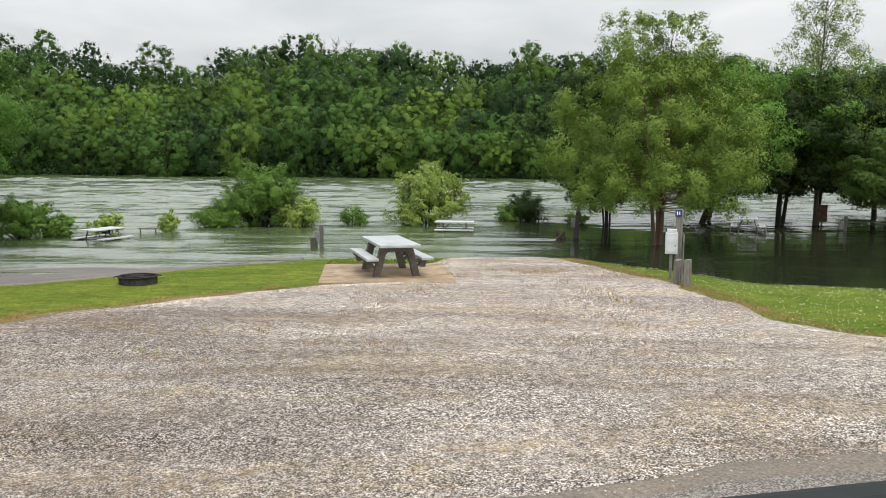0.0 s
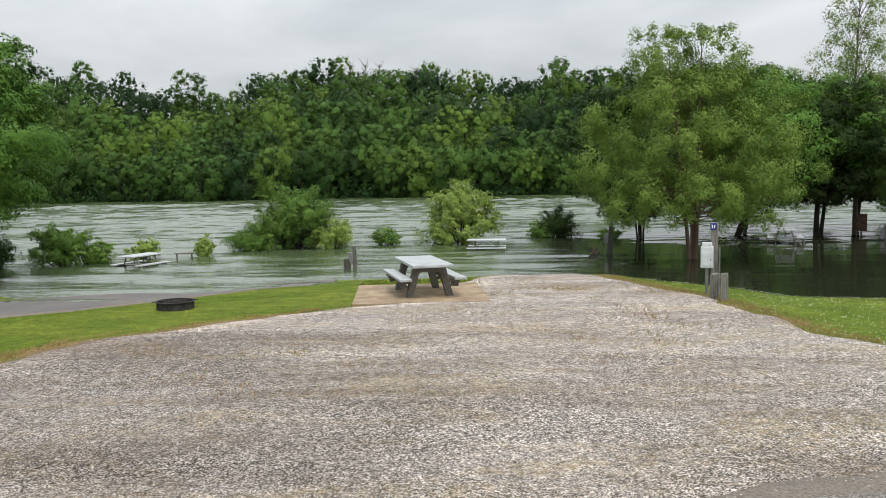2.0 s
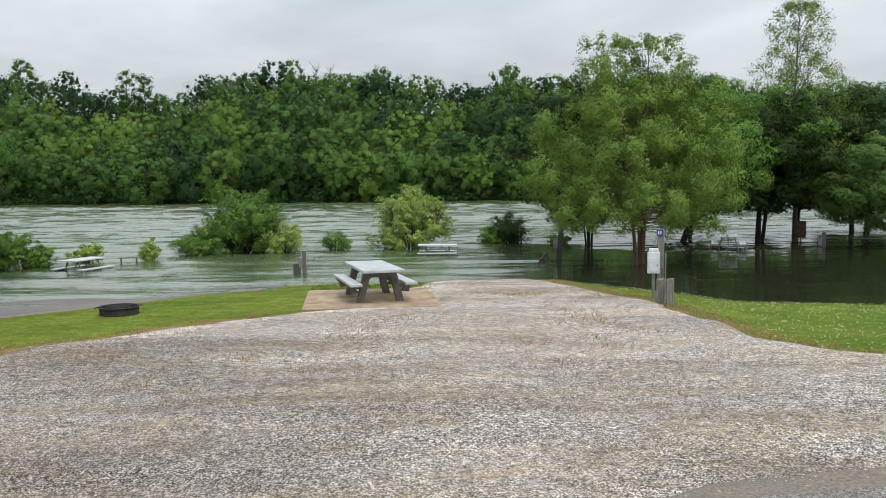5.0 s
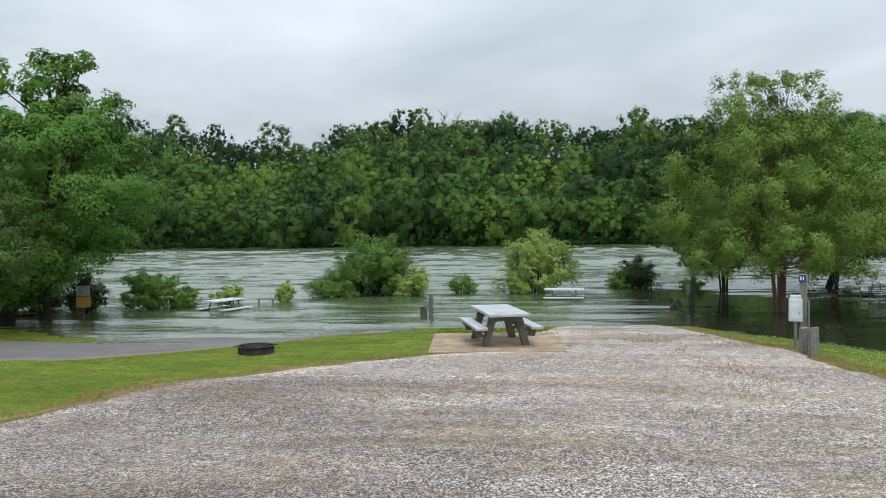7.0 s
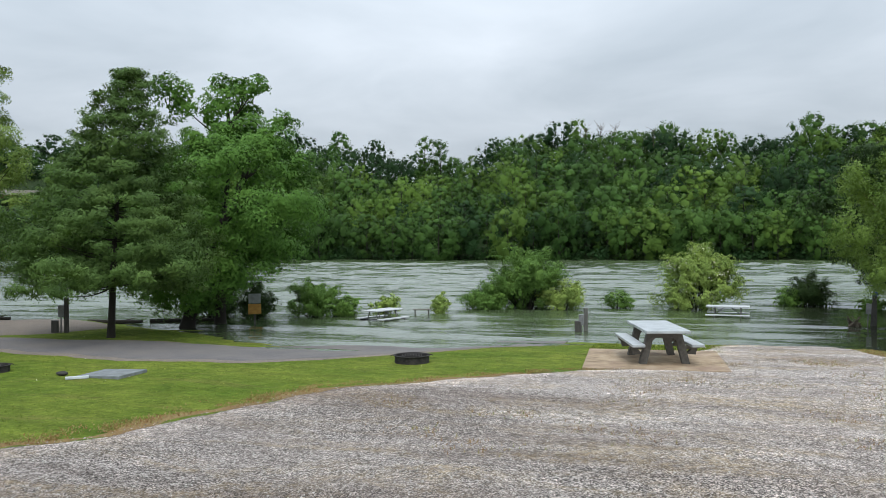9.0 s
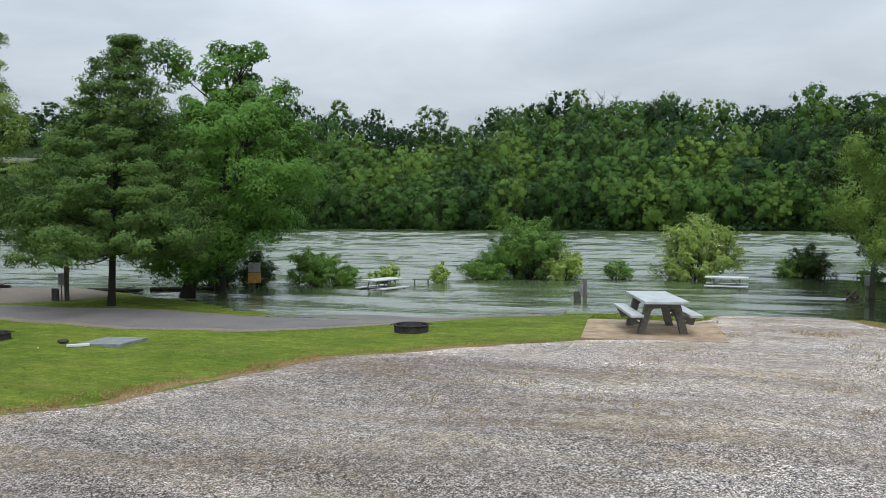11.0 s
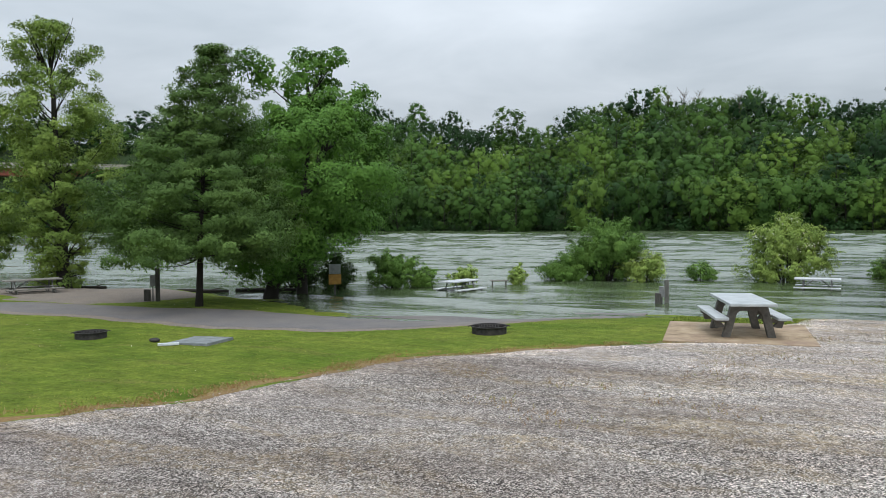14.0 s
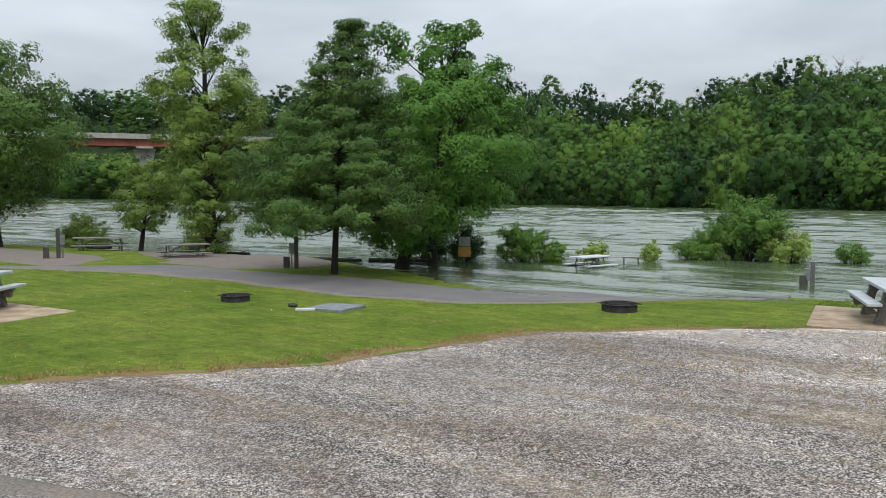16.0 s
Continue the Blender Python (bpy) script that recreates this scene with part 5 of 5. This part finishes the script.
for x, y, ln, turn in ((-26.5, 23.6, 1.4, 20), (-21.5, 24.6, 2.2, 8), (-19.2, 25.8, 2.6, 25), (-33.4, 21.9, 0.9, 70)):
    bm = rod(rod(bmesh.new(), (-ln / 2, 0, 0.06), (ln / 2, 0.1, 0.08), 0.10, 0.06, 9), (ln * 0.1, 0.03, 0.07), (ln * 0.3, 0.35, 0.2), 0.04, 0.015, 6)
    tagged(part("driftwood_log", bm, BARK_DARK, at=pose(x, y, max(gz(x, y), WATER_Z), 0, 0, turn)), "dark wet log stranded at the waterline", "log")

# utility lid in the lawn
root = part("utility_lid", prism(bmesh.new(), ((-0.50, -0.05), (0.50, -0.05), (0.50, 0.06), (-0.50, 0.035)), 0.92, Matrix()), LID, at=pose(-11.68, 13.28, gz(-11.7, 13.2), 0, 0, 4))
tagged(root, "blue-grey concrete utility lid raised in the lawn", "lid")
root = part("white_board", block(0.42, 0.10, 0.05, pose(0, 0, 0.03), 0.01), METER, at=pose(-11.95, 12.62, gz(-11.9, 12.6), 0, 0, 40))
tagged(root, "white plastic strip lying in the grass", "strip")
bm = bmesh.new()
bmesh.ops.create_icosphere(bm, subdivisions=2, radius=0.11, matrix=Matrix.Diagonal((1.2, 0.9, 0.45, 1)))
for v in bm.verts:
    v.co *= 1 + 0.15 * noise.noise(v.co * 9)
tagged(part("drain_cap", bm, RING, at=pose(-12.55, 12.85, gz(-12.5, 12.8) + 0.04)), "black drain cap in the grass", "cap")


# ---------------------------------------------------------------- the bridge up the river
def bridge():
    root = new("road_bridge")
    root.empty_display_size = 2
    root.matrix_basis = pose(-202, 147, 0, 0, 0, 54)
    length = 240.0
    part("deck", block(length, 9.5, 0.7, pose(20, 0, 16.6), 0.05), PIER, root, "grey concrete deck edge")
    for side in (-1, 1):
        part("parapet", block(length, 0.3, 0.8, pose(20, side * 4.6, 17.3), 0.04), PIER, root)
        gird = part("girder", block(length, 0.5, 1.9, pose(20, side * 3.4, 15.3), 0.04), GIRDER, root, "oxide-red steel girder")
        part("flange", block(length, 1.0, 0.18, pose(20, side * 3.4, 14.3)), GIRDER, gird)
        for j in range(48):
            part("stiffener", block(0.12, 0.25, 1.7, pose(-98 + j * 5, side * 3.75, 15.3)), GIRDER, gird)
    for px in (-66, 0, 30, 96):
        part("pier", prism(bmesh.new(), ((-2.0, -2), (2.0, -2), (2.0, 9.5), (3.1, 13.6), (-3.1, 13.6), (-2.0, 9.5)), 3.2, pose(px, 0, 0)), PIER, root, "pale concrete pier with flared head")
        part("bearing_beam", block(4.6, 8.4, 0.6, pose(px, 0, 13.9), 0.05), PIER, root)
    return tagged(root, "red steel girder bridge on pale concrete piers", "bridge")


bridge()

# ---------------------------------------------------------------- stones, turf and weeds
def inside_gravel(x, y):
    ys = [r[0] for r in GRAVEL_ROWS]
    return (x > np.interp(y, ys, [r[1] for r in GRAVEL_ROWS]) + 0.02) & (x < np.interp(y, ys, [r[2] for r in GRAVEL_ROWS]) - 0.02) & (y > ys[0]) & (y < ys[-1])


def road_edge(x):
    return np.interp(x, (-40, -14, -7.2, 0.8, 1.9, 2.7, 4.3, 8, 20, 40), (0.5, 2.2, 3.65, 6.0, 6.35, 6.6, 6.95, 7.5, 8.6, 9.5))


g = np.random.default_rng(3)
N = 36000
sy = 4.0 + 17.0 * g.random(N) ** 1.7
sx = (g.random(N) * 2 - 1) * (3 + sy * 0.62) - sy * 0.12
ok = inside_gravel(sx, sy) & (sy > road_edge(sx) - 0.35 * g.random(N) ** 2)
sx, sy = sx[ok], sy[ok]
n = len(sx)
size = 0.007 + 0.011 * g.random(n) ** 2
tip = np.array([(1, 0, 0), (0, 1, 0), (-1, 0, 0), (0, -1, 0), (0, 0, 1), (0, 0, -1)], float)
shape = tip[None] * (0.75 + 0.5 * g.random((n, 6, 1))) + g.normal(size=(n, 6, 3)) * 0.15
a = g.random(n) * 6.28
rot = np.stack([np.stack([np.cos(a), -np.sin(a), 0 * a], -1), np.stack([np.sin(a), np.cos(a), 0 * a], -1), np.stack([0 * a, 0 * a, 0 * a + 0.7], -1)], 1)
sz = ground_z(sx, sy) + np.where(sy < road_edge(sx) + 0.2, 0.060, 0.035) + 0.008 * ripple(sx, sy, 0.45) + size * 0.2
V = np.einsum('nij,nkj->nki', rot, shape * size[:, None, None]) + np.stack([sx, sy, sz], -1)[:, None]
oct_faces = np.array([(0, 1, 4), (1, 2, 4), (2, 3, 4), (3, 0, 4), (1, 0, 5), (2, 1, 5), (3, 2, 5), (0, 3, 5)])
F = (np.arange(n)[:, None, None] * 6 + oct_faces[None]).reshape(-1, 3)
tagged(part("loose_stones", raw_mesh("loose_stones", V.reshape(-1, 3), F), STONE), "loose angular limestone chips on the gravel pad", "stones", kind="stuff")


def blades(name, mat, x, y, z, height, width, seed, label):
    """Three-cornered blades of grass."""
    g = np.random.default_rng(seed)
    n = len(x)
    a = g.random(n) * 6.28
    h = height * (0.5 + g.random(n))
    lean = g.normal(size=(n, 2)) * 0.5 * h[:, None]
    w = width * (0.6 + 0.8 * g.random(n))
    P = np.stack([x, y, z], -1)
    side = np.stack([np.cos(a) * w, np.sin(a) * w, 0 * a], -1)
    V = np.stack([P - side, P + side, P + np.stack([lean[:, 0], lean[:, 1], h], -1)], 1).reshape(-1, 3)
    return tagged(part(name, raw_mesh(name, V, np.arange(n * 3).reshape(-1, 3)), mat), label, "grass", kind="stuff")


g = np.random.default_rng(4)
N = 120000
x = g.uniform(-30, 14, N)
y = 6 + 18.5 * g.random(N) ** 1.15
s = np.interp(x, shore_x, shore_y) - y
road = (y > np.interp(x, [p[0] for p in ROAD_NEAR], [p[1] for p in ROAD_NEAR]) - 0.02) & (y < np.interp(x, [p[0] for p in ROAD_FAR], [p[1] for p in ROAD_FAR]) + 0.02) & (x < -4)
slab = (np.abs(x + 1.28) < 1.75) & (np.abs(y - 18.25) < 1.75) | (np.abs(x + 17.2) < 1.6) & (np.abs(y - 8.15) < 1.6)
pad = (y > 17.5) & (x < -18.5)
ring = np.minimum(np.hypot(x + 6.38, y - 16.6), np.hypot(x + 14.35, y - 12.95)) < 0.42
strip = (x > np.interp(y, [r[0] for r in GRAVEL_ROWS], [r[1] for r in GRAVEL_ROWS]) - 0.35 * g.random(N)) & (x < 0) & (y < 16.5)
ok = ~inside_gravel(x, y) & ~strip & (s > 0.05) & ~road & ~slab & ~pad & ~ring & (y > road_edge(x) + 0.1)
x, y = x[ok], y[ok]
blades("lawn_grass", BLADES, x, y, ground_z(x, y) - 0.005, 0.020, 0.010, 5, "short mown green grass")

# white clover heads in the lawn on the river side
g = np.random.default_rng(12)
ok = (x > 4.5) | (g.random(len(x)) < 0.015)
j = g.choice(np.flatnonzero(ok), 1800)
cx, cy = x[j] + g.normal(size=1800) * 0.05, y[j] + g.normal(size=1800) * 0.05
ok = ~inside_gravel(cx, cy)
cx, cy = cx[ok], cy[ok]
heads = (np.stack([cx, cy, ground_z(cx, cy) + 0.028], -1)[:, None] + BALL[None] * (0.006 + 0.006 * g.random((len(cx), 1, 1)))).reshape(-1, 3)
faces = (np.arange(len(cx))[:, None, None] * len(BALL) + BALL_FACES[None]).reshape(-1, 3)
tagged(part("clover", raw_mesh("clover", heads, faces, True), FLOWER), "small white clover heads in the grass", "clover", kind="stuff")

# dry and weedy fringe where turf meets gravel
g = np.random.default_rng(6)
N = 17000
yy = g.uniform(5.0, 16.6, N)
gy_ = [r[0] for r in GRAVEL_ROWS]
xx = np.interp(yy, gy_, [r[1] for r in GRAVEL_ROWS]) + g.normal(size=N) * 0.30 - 0.18
ok = ripple(xx * 2, yy, 0.6) + 0.5 * ripple(yy, xx, 0.2) > g.random(N) * 1.2 - 0.4
xx, yy = xx[ok], yy[ok]
blades("dry_grass", STRAW, xx, yy, ground_z(xx, yy) + 0.01, 0.026, 0.010, 7, "reddish dead grass along the gravel's edge")
yy = g.uniform(10.5, 22.0, 6000)
xx = np.interp(yy, gy_, [r[2] for r in GRAVEL_ROWS]) + g.normal(size=6000) * 0.2 + 0.08
blades("dry_grass", STRAW, xx, yy, ground_z(xx, yy) + 0.01, 0.03, 0.010, 8, "straw-coloured dead grass beside the gravel")
cx, cy = g.uniform(-6, 5, 46), 9 + 13 * g.random(46) ** 0.7
j = g.integers(0, len(cx), 3600)
xx, yy = cx[j] + g.normal(size=3600) * 0.30, cy[j] + g.normal(size=3600) * 0.22
ok = inside_gravel(xx, yy)
xx, yy = xx[ok], yy[ok]
blades("gravel_weeds", STRAW, xx, yy, ground_z(xx, yy) + 0.03, 0.05, 0.008, 9, "straw-coloured weeds sprouting through the gravel")
xx, yy = g.uniform(-3.0, 0.2, 5000), 19.85 + 2.9 * g.random(5000) ** 1.2
ok = np.interp(xx, shore_x, shore_y) - yy > 0.1
xx, yy = xx[ok], yy[ok]
blades("rank_grass", BLADES, xx, yy, ground_z(xx, yy), 0.045, 0.012, 10, "longer green grass behind the slab")


# ---------------------------------------------------------------- the vehicle that the view is taken from
root = new("parked_vehicle")
root.empty_display_size = 0.3
root.matrix_basis = pose(0.16, 0.384, 0.046, 0, 0, 13.77)
part("side_panel", block(3.6, 0.05, 1.95, pose(0, 0.03, 1.40), 0.02), GREENPAINT, root, "dull green painted side")
part("window_ledge", block(3.4, 0.035, 0.035, pose(0, 0.0, 2.397), 0.012), RUBBER, root, "black rubber window seal")
for side in (-1, 1):
    bm = bmesh.new()
    bmesh.ops.create_cone(bm, cap_ends=True, segments=32, radius1=0.42, radius2=0.42, depth=0.24, matrix=pose(side * 1.15, -0.12, 0.42, 90, 0, 0))
    part("wheel", bm, RUBBER, root, "black rubber tyre")
tagged(root, "green-sided vehicle with black window seal on the lane", "vehicle")
